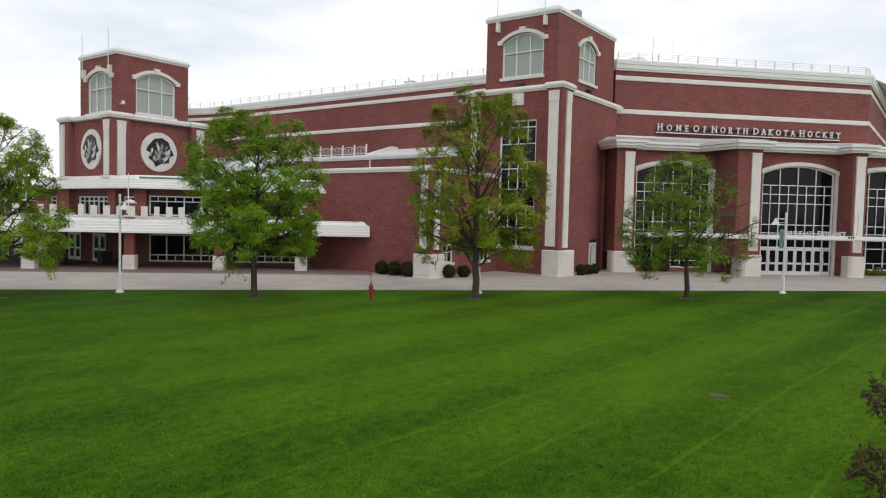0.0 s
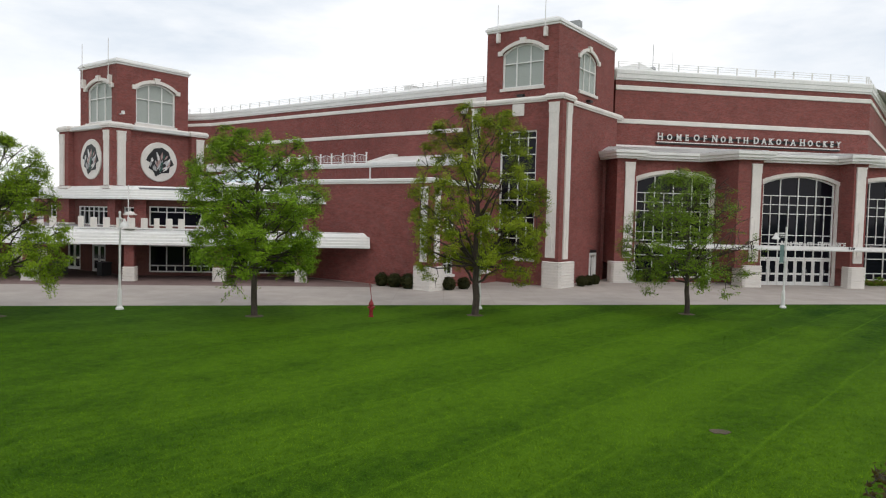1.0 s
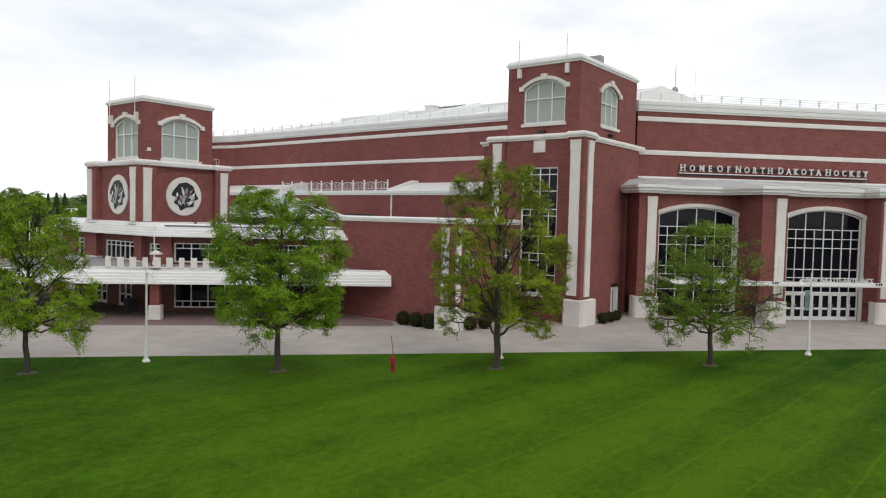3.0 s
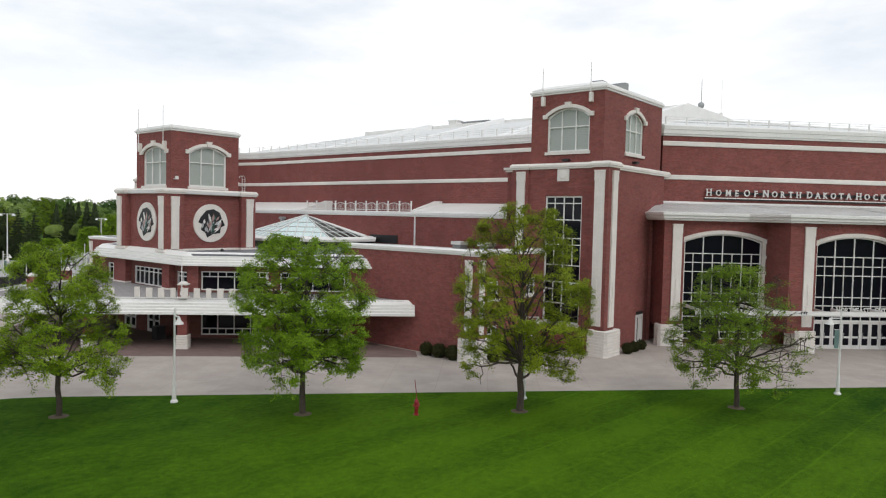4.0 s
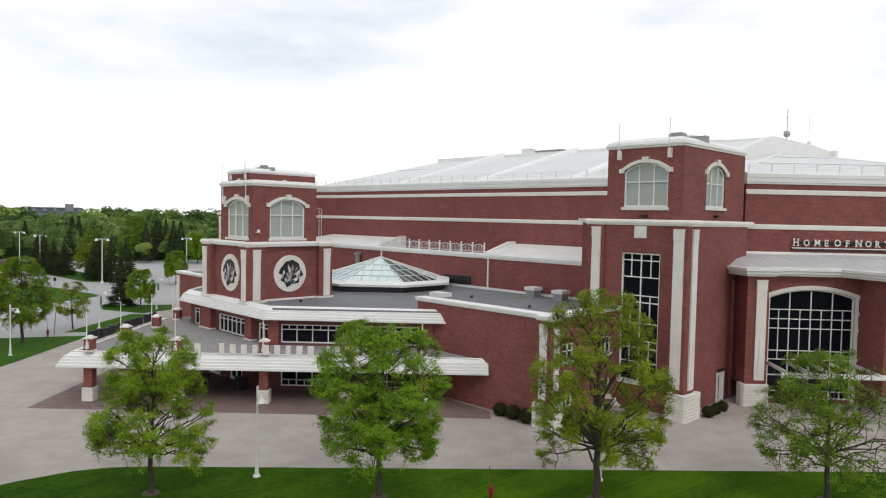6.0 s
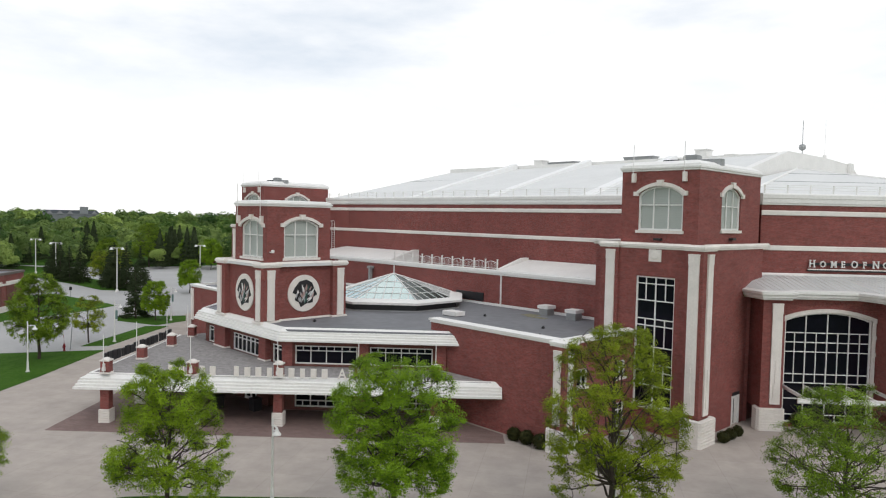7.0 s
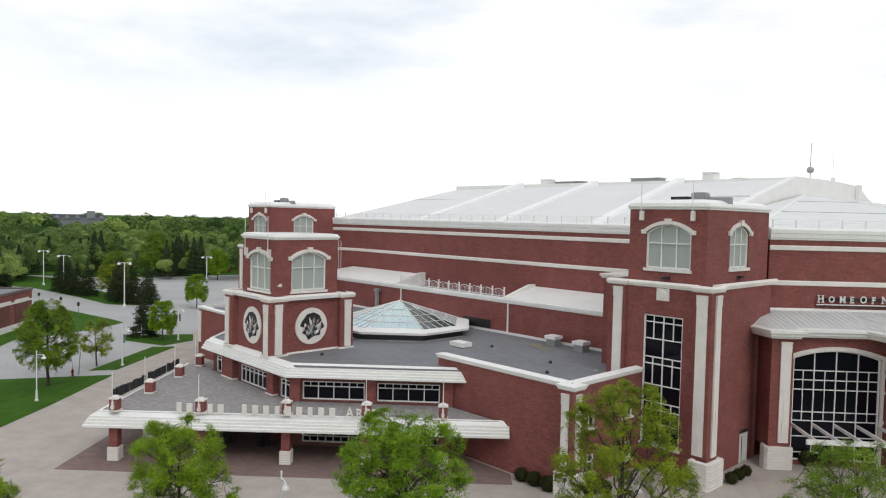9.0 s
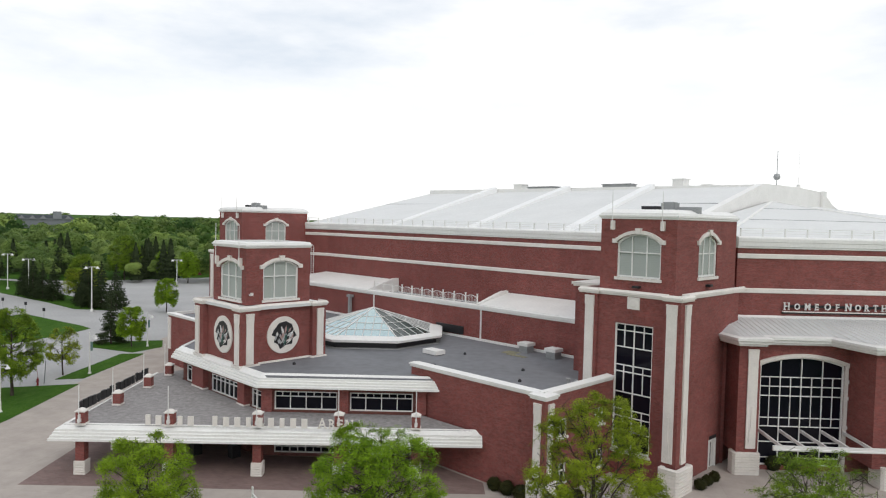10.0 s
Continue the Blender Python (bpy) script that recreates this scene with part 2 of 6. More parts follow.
GLASS = material("dark_tinted_glass", (0.007, 0.007, 0.012), 0.05, 0.1, 0.3, 2.0, spec=0.17)
LOUVRE = ribbed_material("grey_louvre", (0.41, 0.445, 0.415), 0.13, 0.5, axis=1, depth=0.03, dark=0.78)
FRAME = material("white_window_frame", (0.79, 0.785, 0.76), 0.5, 0.04)
CONCRETE = brick_material("concrete_slabs", (0.402, 0.356, 0.320), (0.389, 0.343, 0.308), (0.350, 0.308, 0.276), 3.0, 3.0, 0.02, 0.0, 0.9, 0.05)
PAVER = brick_material("brick_pavers", (0.225, 0.152, 0.138), (0.185, 0.125, 0.115), (0.21, 0.165, 0.15), 0.4, 0.2, 0.012)
LOT = material("worn_pavement", (0.368, 0.364, 0.360), 0.92, 0.12, 0.12, 2.5, 0.1)
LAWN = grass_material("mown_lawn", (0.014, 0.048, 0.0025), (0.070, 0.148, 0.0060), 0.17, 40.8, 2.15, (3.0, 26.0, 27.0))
GRASS_FAR = grass_material("rough_grass", (0.030, 0.085, 0.010), (0.088, 0.165, 0.026), 0.0)
WHITE = material("white_paint", (0.72, 0.71, 0.69), 0.4, 0.05)
DARK = material("black_metal", (0.015, 0.015, 0.017), 0.5, 0.2)
GREY = material("galvanised_metal", (0.32, 0.33, 0.33), 0.5, 0.12, metal=0.3)
RED = material("red_enamel", (0.24, 0.010, 0.015), 0.4, 0.12)
GREEN_BANNER = material("teal_banner", (0.13, 0.21, 0.20), 0.7, 0.2)
BARK = material("bark", (0.060, 0.046, 0.036), 0.95, 0.35, 4.0, 30.0, 0.8)
MULCH = material("mulch", (0.10, 0.075, 0.05), 1.0, 0.3, 3.0, 30.0, 0.8)
# dark copy of the skylight glass, its missing sky reflection put into the colour
SKY_UNLIT = material("unlit_skylight_glass", (0.035, 0.055, 0.050), 0.08, 0.2, 0.4, 2.0, spec=0.4)
SKYLIGHT = material("skylight_glass", (0.54, 0.66, 0.66), 0.06, 0.06, 0.4, 2.0, metal=0.85)
LEAF_MID = leaf_material("spring_leaves", (0.0441, 0.1039, 0.0066), (0.3912, 0.5561, 0.0373), 0.24)
LEAF_DENSE = leaf_material("full_leaves", (0.0365, 0.0975, 0.0056), (0.3446, 0.5369, 0.0350), 0.24)
LEAF_PALE = leaf_material("olive_leaves", (0.0429, 0.0818, 0.0049), (0.4098, 0.4986, 0.0350), 0.24)
LEAF_DARK = leaf_material("deep_green_leaves", (0.0327, 0.0767, 0.0056), (0.2888, 0.4315, 0.0373), 0.24)
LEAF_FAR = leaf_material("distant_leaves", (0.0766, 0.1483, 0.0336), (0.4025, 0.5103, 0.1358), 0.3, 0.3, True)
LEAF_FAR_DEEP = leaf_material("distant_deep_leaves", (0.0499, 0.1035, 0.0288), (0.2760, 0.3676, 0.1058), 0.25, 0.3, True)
LEAF_SHRUB = leaf_material("shrub_leaves", (0.018, 0.022, 0.008), (0.050, 0.050, 0.016), 0.1)
NEEDLE = leaf_material("conifer_needles", (0.022, 0.036, 0.016), (0.060, 0.080, 0.034), 0.1)
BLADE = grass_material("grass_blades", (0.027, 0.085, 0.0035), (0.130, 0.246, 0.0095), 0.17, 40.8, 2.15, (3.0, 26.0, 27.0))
RUST = leaf_material("reddish_buds", (0.050, 0.040, 0.014), (0.125, 0.095, 0.030), 0.3)

# ------------------------------------------------------------------ mesh helpers


def thing(name, m, label, category, group="", kind=""):
    ob = new(name)
    ob.matrix_world = m
    return tagged(ob, label, category, group, kind)


def write_uv(me):
    """A map in metres: along the wall and up, or x and y on level faces."""
    n = len(me.polygons)
    if not n:
        return
    uv = me.uv_layers.new(name="UVMap")
    co = np.empty(len(me.vertices) * 3); me.vertices.foreach_get("co", co); co = co.reshape(-1, 3)
    no = np.empty(n * 3); me.polygons.foreach_get("normal", no); no = no.reshape(-1, 3)
    tot = np.empty(n, int); me.polygons.foreach_get("loop_total", tot)
    vi = np.empty(len(me.loops), int); me.loops.foreach_get("vertex_index", vi)
    nl, p = np.repeat(no, tot, axis=0), co[vi]
    h = np.hypot(nl[:, 0], nl[:, 1])
    steep = h > 0.3
    hs = np.where(h > 1e-6, h, 1)
    u = np.where(steep, (-nl[:, 1] * p[:, 0] + nl[:, 0] * p[:, 1]) / hs, p[:, 0])
    v = np.where(steep, p[:, 2], p[:, 1])
    uv.data.foreach_set("uv", np.stack([u, v], 1).ravel())


def part(name, bm, mat, parent=None, label="", m=None, smooth=False):
    """Links a bmesh as one mesh object under a thing or part, in the parent's axes."""
    if m is not None:
        bmesh.ops.transform(bm, matrix=m, verts=bm.verts)
    bmesh.ops.recalc_face_normals(bm, faces=bm.faces)
    me = bpy.data.meshes.new(name)
    bm.to_mesh(me); bm.free()
    write_uv(me)
    me.materials.append(mat)
    if smooth:
        me.polygons.foreach_set("use_smooth", [True] * len(me.polygons))
    ob = new(name, me)
    if parent:
        ob.parent = parent
    return tagged(ob, label)


def quads(name, co, faces, mat, parent=None, label=""):
    me = bpy.data.meshes.new(name)
    me.from_pydata(co, [], faces)
    me.materials.append(mat)
    ob = new(name, me)
    if parent:
        ob.parent = parent
    return tagged(ob, label)


def box(bm, x0, x1, y0, y1, z0, z1):
    v = [bm.verts.new(p) for p in ((x0, y0, z0), (x1, y0, z0), (x1, y1, z0), (x0, y1, z0), (x0, y0, z1), (x1, y0, z1), (x1, y1, z1), (x0, y1, z1))]
    for f in ((0, 3, 2, 1), (4, 5, 6, 7), (0, 1, 5, 4), (1, 2, 6, 5), (2, 3, 7, 6), (3, 0, 4, 7)):
        bm.faces.new([v[i] for i in f])
    return bm


def boxes(*rows):
    bm = bmesh.new()
    for r in rows:
        box(bm, *r)
    return bm


def prism(bm, poly, z0, z1):
    """A level polygon between two heights."""
    lo, hi = [bm.verts.new((x, y, z0)) for x, y in poly], [bm.verts.new((x, y, z1)) for x, y in poly]
    bm.faces.new(lo); bm.faces.new(hi)
    for i in range(len(poly)):
        j = (i + 1) % len(poly)
        bm.faces.new((lo[i], lo[j], hi[j], hi[i]))
    return bm


def upright(bm, outline, y0, y1):
    """An outline in x and z, given depth along y."""
    a, b = [bm.verts.new((x, y0, z)) for x, z in outline], [bm.verts.new((x, y1, z)) for x, z in outline]
    bm.faces.new(a); bm.faces.new(b)
    for i in range(len(outline)):
        j = (i + 1) % len(outline)
        bm.faces.new((a[i], a[j], b[j], b[i]))
    return bm


def tube(bm, p0, p1, r0, r1=None, n=8, caps=True):
    r1 = r0 if r1 is None else r1
    p0, p1 = Vector(p0), Vector(p1)
    q = (p1 - p0).to_track_quat("Z", "Y")
    ring = [[bm.verts.new(p + q @ Vector((math.cos(a) * r, math.sin(a) * r, 0))) for a in (2 * math.pi * i / n for i in range(n))] for p, r in ((p0, r0), (p1, r1))]
    for i in range(n):
        j = (i + 1) % n
        bm.faces.new((ring[0][i], ring[0][j], ring[1][j], ring[1][i]))
    if caps:
        bm.faces.new(ring[0][::-1]); bm.faces.new(ring[1])
    return bm


def lathe(bm, prof, x=0.0, y=0.0, n=12):
    """Turns a profile of radius and height round the upright axis at x, y."""
    rings = [[bm.verts.new((x + r * math.cos(2 * math.pi * i / n), y + r * math.sin(2 * math.pi * i / n), z)) for i in range(n)] for r, z in prof]
    for lo, hi in zip(rings, rings[1:]):
        for i in range(n):
            j = (i + 1) % n
            bm.faces.new((lo[i], lo[j], hi[j], hi[i]))
    bm.faces.new(rings[0][::-1]); bm.faces.new(rings[-1])
    return bm


def sweep(bm, pts, prof, closed=False):
    """Carries a profile (outward, z) along a plan line with mitred corners; outward is to the right of the way."""
    pts = [Vector(p) for p in pts]
    k = len(pts)
    rows = []
    for i, p in enumerate(pts):
        d0 = (p - pts[i - 1]).normalized() if (closed or i) else None
        d1 = (pts[(i + 1) % k] - p).normalized() if (closed or i < k - 1) else None
        d0, d1 = d0 or d1, d1 or d0
        n0, n1 = Vector((d0.y, -d0.x)), Vector((d1.y, -d1.x))
        n = (n0 + n1).normalized()
        n = n / max(0.3, n.dot(n0))
        rows.append([bm.verts.new((p.x + n.x * o, p.y + n.y * o, z)) for o, z in prof])
    for i in range(k if closed else k - 1):
        a, b = rows[i], rows[(i + 1) % k]
        for j in range(len(prof)):
            jj = (j + 1) % len(prof)
            bm.faces.new((a[j], b[j], b[jj], a[jj]))
    if not closed:
        bm.faces.new(rows[0]); bm.faces.new(rows[-1][::-1])
    return bm


def arch_points(x0, x1, zs, zc, n=14):
    """A segmental arch from spring to spring."""
    h, c = (zc - zs), (x0 + x1) / 2
    w = (x1 - x0) / 2
    r = (w * w + h * h) / (2 * h)
    a = math.asin(w / r)
    return [(c + r * math.sin(t), zc - r + r * math.cos(t)) for t in (-a + 2 * a * i / n for i in range(n + 1))]


def wall(bm, x0, x1, z0, z1, thick, holes=()):
    """A wall in the plane y = 0, going back to y = thick, with openings (x0, x1, z0, spring, crown): one connected shell."""
    xs = sorted({x0, x1, *[h[0] for h in holes], *[h[1] for h in holes]})
    zs = sorted({z0, z1, *[h[2] for h in holes], *[h[4] for h in holes]})
    vert = {}

    def at(i, k, y):
        if (i, k, y) not in vert:
            vert[i, k, y] = bm.verts.new((xs[i], y, zs[k]))
        return vert[i, k, y]

    def solid(i, k):
        return 0 <= i < len(xs) - 1 and 0 <= k < len(zs) - 1 and not any(h[0] <= xs[i] < h[1] and h[2] <= zs[k] < h[4] for h in holes)
    for i in range(len(xs) - 1):
        for k in range(len(zs) - 1):
            if not solid(i, k):
                continue
            c = ((i, k), (i + 1, k), (i + 1, k + 1), (i, k + 1))
            for y in (0.0, thick):
                bm.faces.new([at(*q, y) for q in c])
            for (p, q), near in (((c[0], c[1]), (i, k - 1)), ((c[1], c[2]), (i + 1, k)), ((c[2], c[3]), (i, k + 1)), ((c[3], c[0]), (i - 1, k))):
                if not solid(*near):
                    bm.faces.new((at(*p, 0.0), at(*q, 0.0), at(*q, thick), at(*p, thick)))
    for h in holes:
        if h[4] > h[3] + 0.01:
            arc = arch_points(h[0], h[1], h[3], h[4])
            mid = len(arc) // 2
            upright(bm, arc[:mid] + [(arc[mid][0], h[4]), (h[0], h[4])], 0, thick)
            upright(bm, arc[mid + 1:] + [(h[1], h[4]), (arc[mid][0], h[4])], 0, thick)
    bmesh.ops.remove_doubles(bm, verts=bm.verts, dist=0.002)
    return bm


def window(parent, m, x0, x1, z0, zs, zc, ups, levels, glass=None, bar=0.07, edge=0.12, deep=0.18, minor=(), sill=0.0):
    """Frame with bars and one sheet of glazing, set back in an opening of the wall in the plane y = 0 of m."""
    y0, y1 = deep - 0.09, deep + 0.03
    bm = bmesh.new()
    top = arch_points(x0, x1, zs, zc) if zc > zs + 0.01 else [(x0, zs), (x1, zs)]

    def height(x):
        for (xa, za), (xb, zb) in zip(top, top[1:]):
            if xa <= x <= xb:
                return za + (zb - za) * (x - xa) / max(1e-6, xb - xa)
        return zs
    box(bm, x0, x0 + edge, y0, y1, z0, zs); box(bm, x1 - edge, x1, y0, y1, z0, zs)
    box(bm, x0 + edge, x1 - edge, y0, y1, z0, z0 + edge)
    c = ((x0 + x1) / 2, z0)
    low = [(px + (c[0] - px) * edge / ((x1 - x0) / 2), pz - edge) for px, pz in top]
    upright(bm, list(top) + low[::-1], y0, y1)
    for x in ups:
        box(bm, x - bar / 2, x + bar / 2, y0 + 0.015, y1 - 0.01, z0 + edge, height(x) - edge * 0.6)
    for z in levels:
        box(bm, x0 + edge, x1 - edge, y0 + 0.01, y1 - 0.012, z - bar / 2, z + bar / 2)
    for x, za, zb in minor:
        box(bm, x - bar * 0.4, x + bar * 0.4, y0 + 0.02, y1 - 0.014, za, zb)
    f = part("window_frame", bm, FRAME, parent, "white window frame with glazing bars", m)
    panes(parent, m, x0, x1, z0, zs, zc, ups, levels, minor, height, glass or GLASS, deep + 0.035)
    if sill:
        part("window_sill", boxes((x0 - 0.12, x1 + 0.12, -0.12, deep - 0.05, z0 - sill, z0)), TRIM, parent, "pale stone sill", m)
    return f


PANE_RND = random.Random(17)


def panes(parent, m, x0, x1, z0, zs, zc, ups, levels, minor, height, glass, y):
    """One sheet a light, each set a hair out of true."""
    zl = [z0 + 0.02, *sorted(levels), max(zs, zc)]
    for za, zb in zip(zl, zl[1:]):
        mid = (za + min(zb, zs)) / 2
        xs = sorted([x0 + 0.02, x1 - 0.02, *ups, *[q for q, lo, hi in minor if lo - 0.05 <= mid <= hi + 0.05]])
        for xa, xb in zip(xs, xs[1:]):
            if zb > zs + 0.01:
                top = [(x, height(x) - 0.03) for x in np.linspace(xb, xa, 6)]
            else:
                top = [(xb, zb), (xa, zb)]
            bm = upright(bmesh.new(), [(xa, za), (xb, za), *top], y, y + 0.02)
            ta, tb = PANE_RND.gauss(0, 0.004), PANE_RND.gauss(0, 0.004)
            for v in bm.verts:
                v.co.y += (v.co.x - (xa + xb) / 2) * ta + (v.co.z - (za + zb) / 2) * tb
            part("window_pane", bm, glass, parent, "", m)


def arch_hood(parent, m, x0, x1, zs, zc, wide=0.26, proud=0.14, ears=0.3, key=True):
    """Pale moulding over an arched opening, with level ends and a keystone."""
    bm = bmesh.new()
    inner = arch_points(x0 - 0.02, x1 + 0.02, zs, zc)
    outer = arch_points(x0 - wide * 0.45, x1 + wide * 0.45, zs + wide * 0.9, zc + wide)
    upright(bm, inner + outer[::-1], -proud, 0.02)
    for s, x in ((-1, x0), (1, x1)):
        xa, xb = sorted((x - s * 0.02, x + s * (ears + 0.06)))
        box(bm, xa, xb, -proud - 0.02, 0.015, zs - 0.12, zs + wide * 0.8)
    if key:
        c = (x0 + x1) / 2
        upright(bm, [(c - 0.17, zc - 0.02), (c + 0.17, zc - 0.02), (c + 0.27, zc + wide + 0.16), (c - 0.27, zc + wide + 0.16)], -proud - 0.07, 0.01)
    return part("arch_moulding", bm, TRIM, parent, "pale arched stone moulding with keystone", m)


def plane_at(x, y, deg):
    """Axes of a wall that starts at x, y in the building's plan and runs at that angle; y of these axes goes into the wall."""
    return pose(x, y, 0, 0, 0, deg)


def plinth(parent, x0, x1, y0, y1, z1, m=None, courses=8, cut=0.18):
    """Pier base of grooved pale stone courses with cut corners."""
    h = (z1 - 0.12) / courses
    line = [(x0 + cut, y0), (x1 - cut, y0), (x1, y0 + cut), (x1, y1 - cut), (x1 - cut, y1), (x0 + cut, y1), (x0, y1 - cut), (x0, y0 + cut)]
    prof = [(-0.3, 0.0)]
    for k in range(courses):
        prof += [(0.0, k * h + (0.0 if k == 0 else 0.03)), (0.0, (k + 1) * h - 0.03), (-0.07, (k + 1) * h - 0.02), (-0.07, (k + 1) * h + 0.02)]
    prof += [(0.0, courses * h + 0.03), (0.0, z1 - 0.04), (-0.06, z1), (-0.36, z1)]
    return part("plinth", sweep(bmesh.new(), line, prof, True), TRIM, parent, "grooved pale stone pier base", m)


def pilaster(parent, m, x0, x1, z0, z1, proud=0.12):
    """Flat pale strip with a moulded head and a small raised panel low down."""
    bm = boxes((x0, x1, -proud, 0.01, z0, z1 - 0.75), (x0 - 0.04, x1 + 0.04, -proud - 0.05, 0.012, z1 - 0.12, z1),
               (x0 - 0.02, x1 + 0.02, -proud - 0.03, 0.011, z1 - 0.75, z1 - 0.12))
    w = x1 - x0
    if z1 - z0 > 6:
        box(bm, x0 + w * 0.3, x1 - w * 0.3, -proud - 0.05, -proud + 0.005, z0 + 0.5, z0 + 1.6)
        box(bm, x0 + w * 0.42, x1 - w * 0.42, -proud - 0.05, -proud + 0.005, z0 + 1.6, z0 + 3.3)
    return part("pilaster", bm, TRIM, parent, "pale stone pilaster strip", m)


SLABS = {"H": "bl br tl tr", "M": "bl br tl tr", "N": "bl tl tr", "E": "bl tl", "F": "bl tl", "R": "bl tl br", "T": "bm", "D": "bl tl", "K": "bl tl br tr", "A": "bl br", "Y": "bm tl tr", "S": "", "C": "", "O": ""}


def letters(name, word, x0, x1, z, cap, small, depth, mat, parent, m, label):
    """A word in raised capitals of the built-in font with slab serifs, the first one taller, between x0 and x1."""
    made = []
    for k, ch in enumerate(word):
        h = cap if k == 0 else small
        cu = bpy.data.curves.new(name, "FONT")
        cu.body, cu.size, cu.extrude, cu.resolution_u, cu.offset = ch, 1.0, 0.5, 2, 0.004
        ob = bpy.data.objects.new(name, cu)
        scene.collection.objects.link(ob)
        me = bpy.data.meshes.new_from_object(ob.evaluated_get(bpy.context.evaluated_depsgraph_get()))
        bpy.data.objects.remove(ob)
        bm = bmesh.new(); bm.from_mesh(me)
        bpy.data.meshes.remove(me)
        lo = [min(v.co[i] for v in bm.verts) for i in (0, 1)]
        hi = [max(v.co[i] for v in bm.verts) for i in (0, 1)]
        tall = hi[1] - lo[1]
        for v in bm.verts:
            v.co = Vector(((v.co.x - lo[0]) / tall * h, v.co.z * depth, (v.co.y - lo[1]) / tall * h))
        wide = (hi[0] - lo[0]) / tall * h * 0.84
        for v in bm.verts:
            v.co.x *= 0.84
        for spot in SLABS[ch].split():
            c = {"l": 0.07 * h, "r": wide - 0.07 * h, "m": wide / 2}[spot[1]]
            za = 0.0 if spot[0] == "b" else h - 0.075 * h
            box(bm, c - 0.15 * h, c + 0.15 * h, -depth * 0.52, depth * 0.52, za - 0.003, za + 0.075 * h + 0.003)
        if ch in "EFT":
            box(bm, wide - 0.09 * h, wide, -depth * 0.52, depth * 0.52, h * 0.76, h + 0.002)
        if ch == "E":
            box(bm, wide - 0.09 * h, wide, -depth * 0.52, depth * 0.52, -0.002, h * 0.24)
        if ch == "T":
            box(bm, 0.0, 0.09 * h, -depth * 0.52, depth * 0.52, h * 0.76, h + 0.002)
        made.append((bm, wide))
    total = sum(w for _, w in made)
    gap = (x1 - x0 - total) / max(1, len(word) - 1)
    squeeze = 1.0
    if gap < 0.16 * small:
        gap = 0.16 * small
        squeeze = (x1 - x0 - gap * (len(word) - 1)) / total
    x = x0
    for bm, w in made:
        part(name, bm, mat, parent, label, m @ Matrix.Translation((x, 0, z)) @ Matrix.Diagonal((squeeze, 1, 1, 1)))
        x += w * squeeze + gap


# ------------------------------------------------------------------ ground
def poly_sheet(name, poly, z, mat, label, category="ground", kind="structure", thick=0.06):
    bm = bmesh.new()
    prism(bm, poly, z - thick, z)
    ob = part(name, bm, mat)
    return tagged(ob, label, category, "", kind)


poly_sheet("ground", [(-3200, -3200), (3200, -3200), (3200, 3200), (-3200, 3200)], -0.05, GRASS_FAR, "rough green grass plain reaching the horizon")
poly_sheet("pavement", [(-60, 24), (-20, 22), (70, 34), (70, 100), (-60, 130), (-59, 98), (-55.5, 88), (-52.5, 70), (-49, 50), (-54, 40)], 0.0, CONCRETE, "pale concrete plaza slabs around the arena", "pavement")
poly_sheet("road", [(-230, 40), (-45, 30), (-45, 118), (-50, 131), (-30, 215), (-92, 205), (-128, 172), (-175, 168), (-230, 150)], -0.01, LOT, "worn pale grey road and parking lot", "road")
LAWN_EDGE = [(75, 54.3), (40, 47.1), (0, 38.9), (-22.3, 34.3), (-24.2, 33.7), (-25.7, 32.8), (-27.4, 31.0), (-31.5, 25.5), (-45, 8.0), (-80, -60), (75, -60)]
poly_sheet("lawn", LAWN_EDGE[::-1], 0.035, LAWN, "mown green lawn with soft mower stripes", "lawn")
for name, poly in (("grass_verge", [(-48.2, 50.0), (-49.2, 56.5), (-51.8, 69.4), (-61.7, 64.2), (-72, 50), (-60, 36)]),
                   ("grass_verge", [(-55.8, 70.6), (-57.6, 85.6), (-54.7, 86.6), (-53.1, 71.8)]),
                   ("grass_verge", [(-63.9, 88.6), (-66.9, 92.2), (-57.9, 96.3), (-55.1, 91.5), (-56.7, 86.8)]),
                   ("grass_verge", [(-120, 104), (-97.0, 110.1), (-95.2, 113.8), (-77.4, 104.9), (-74.6, 103.0), (-74.4, 99.5), (-75.4, 90.4), (-78.2, 84), (-74.1, 74), (-90, 60), (-120, 62)]),
                   ("grass_verge", [(-92, 122.5), (-85.5, 123.0), (-85.5, 127), (-99, 136), (-123.5, 152), (-139, 165), (-150, 168), (-160, 150), (-126, 142), (-104, 130)])):
    poly_sheet(name, poly[::-1], 0.03, GRASS_FAR, "strip of green grass between paved ways", "grass")

# ------------------------------------------------------------------ arena
ML = pose(8.12, 52.27, 0, 0, 0, -36.22)
MD = ML.inverted() @ pose(14.54, 61.55, 0, 0, 0, 7.1)
MW = ML.inverted() @ pose(14.54, 61.55, 0, 0, 0, 9.4)
arena = thing("arena_building", ML, "large red brick hockey arena with white trim and white roof", "building")

CORNICE = [(0.0, -0.02), (0.07, 0.0), (0.07, 0.12), (0.15, 0.15), (0.15, 0.28), (0.07, 0.31), (0.0, 0.46), (-0.45, 0.52), (-0.45, -0.02)]
CORNICE_TALL = [(0.0, -0.02), (0.07, 0.0), (0.07, 0.12), (0.15, 0.15), (0.15, 0.29), (0.07, 0.32), (0.02, 0.47), (-0.55, 0.74), (-0.55, -0.02)]
BAND = [(-0.05, 0.0), (0.10, 0.0), (0.10, 0.12), (0.17, 0.14), (0.17, 0.30), (0.10, 0.36), (0.05, 0.44), (-0.05, 0.44)]
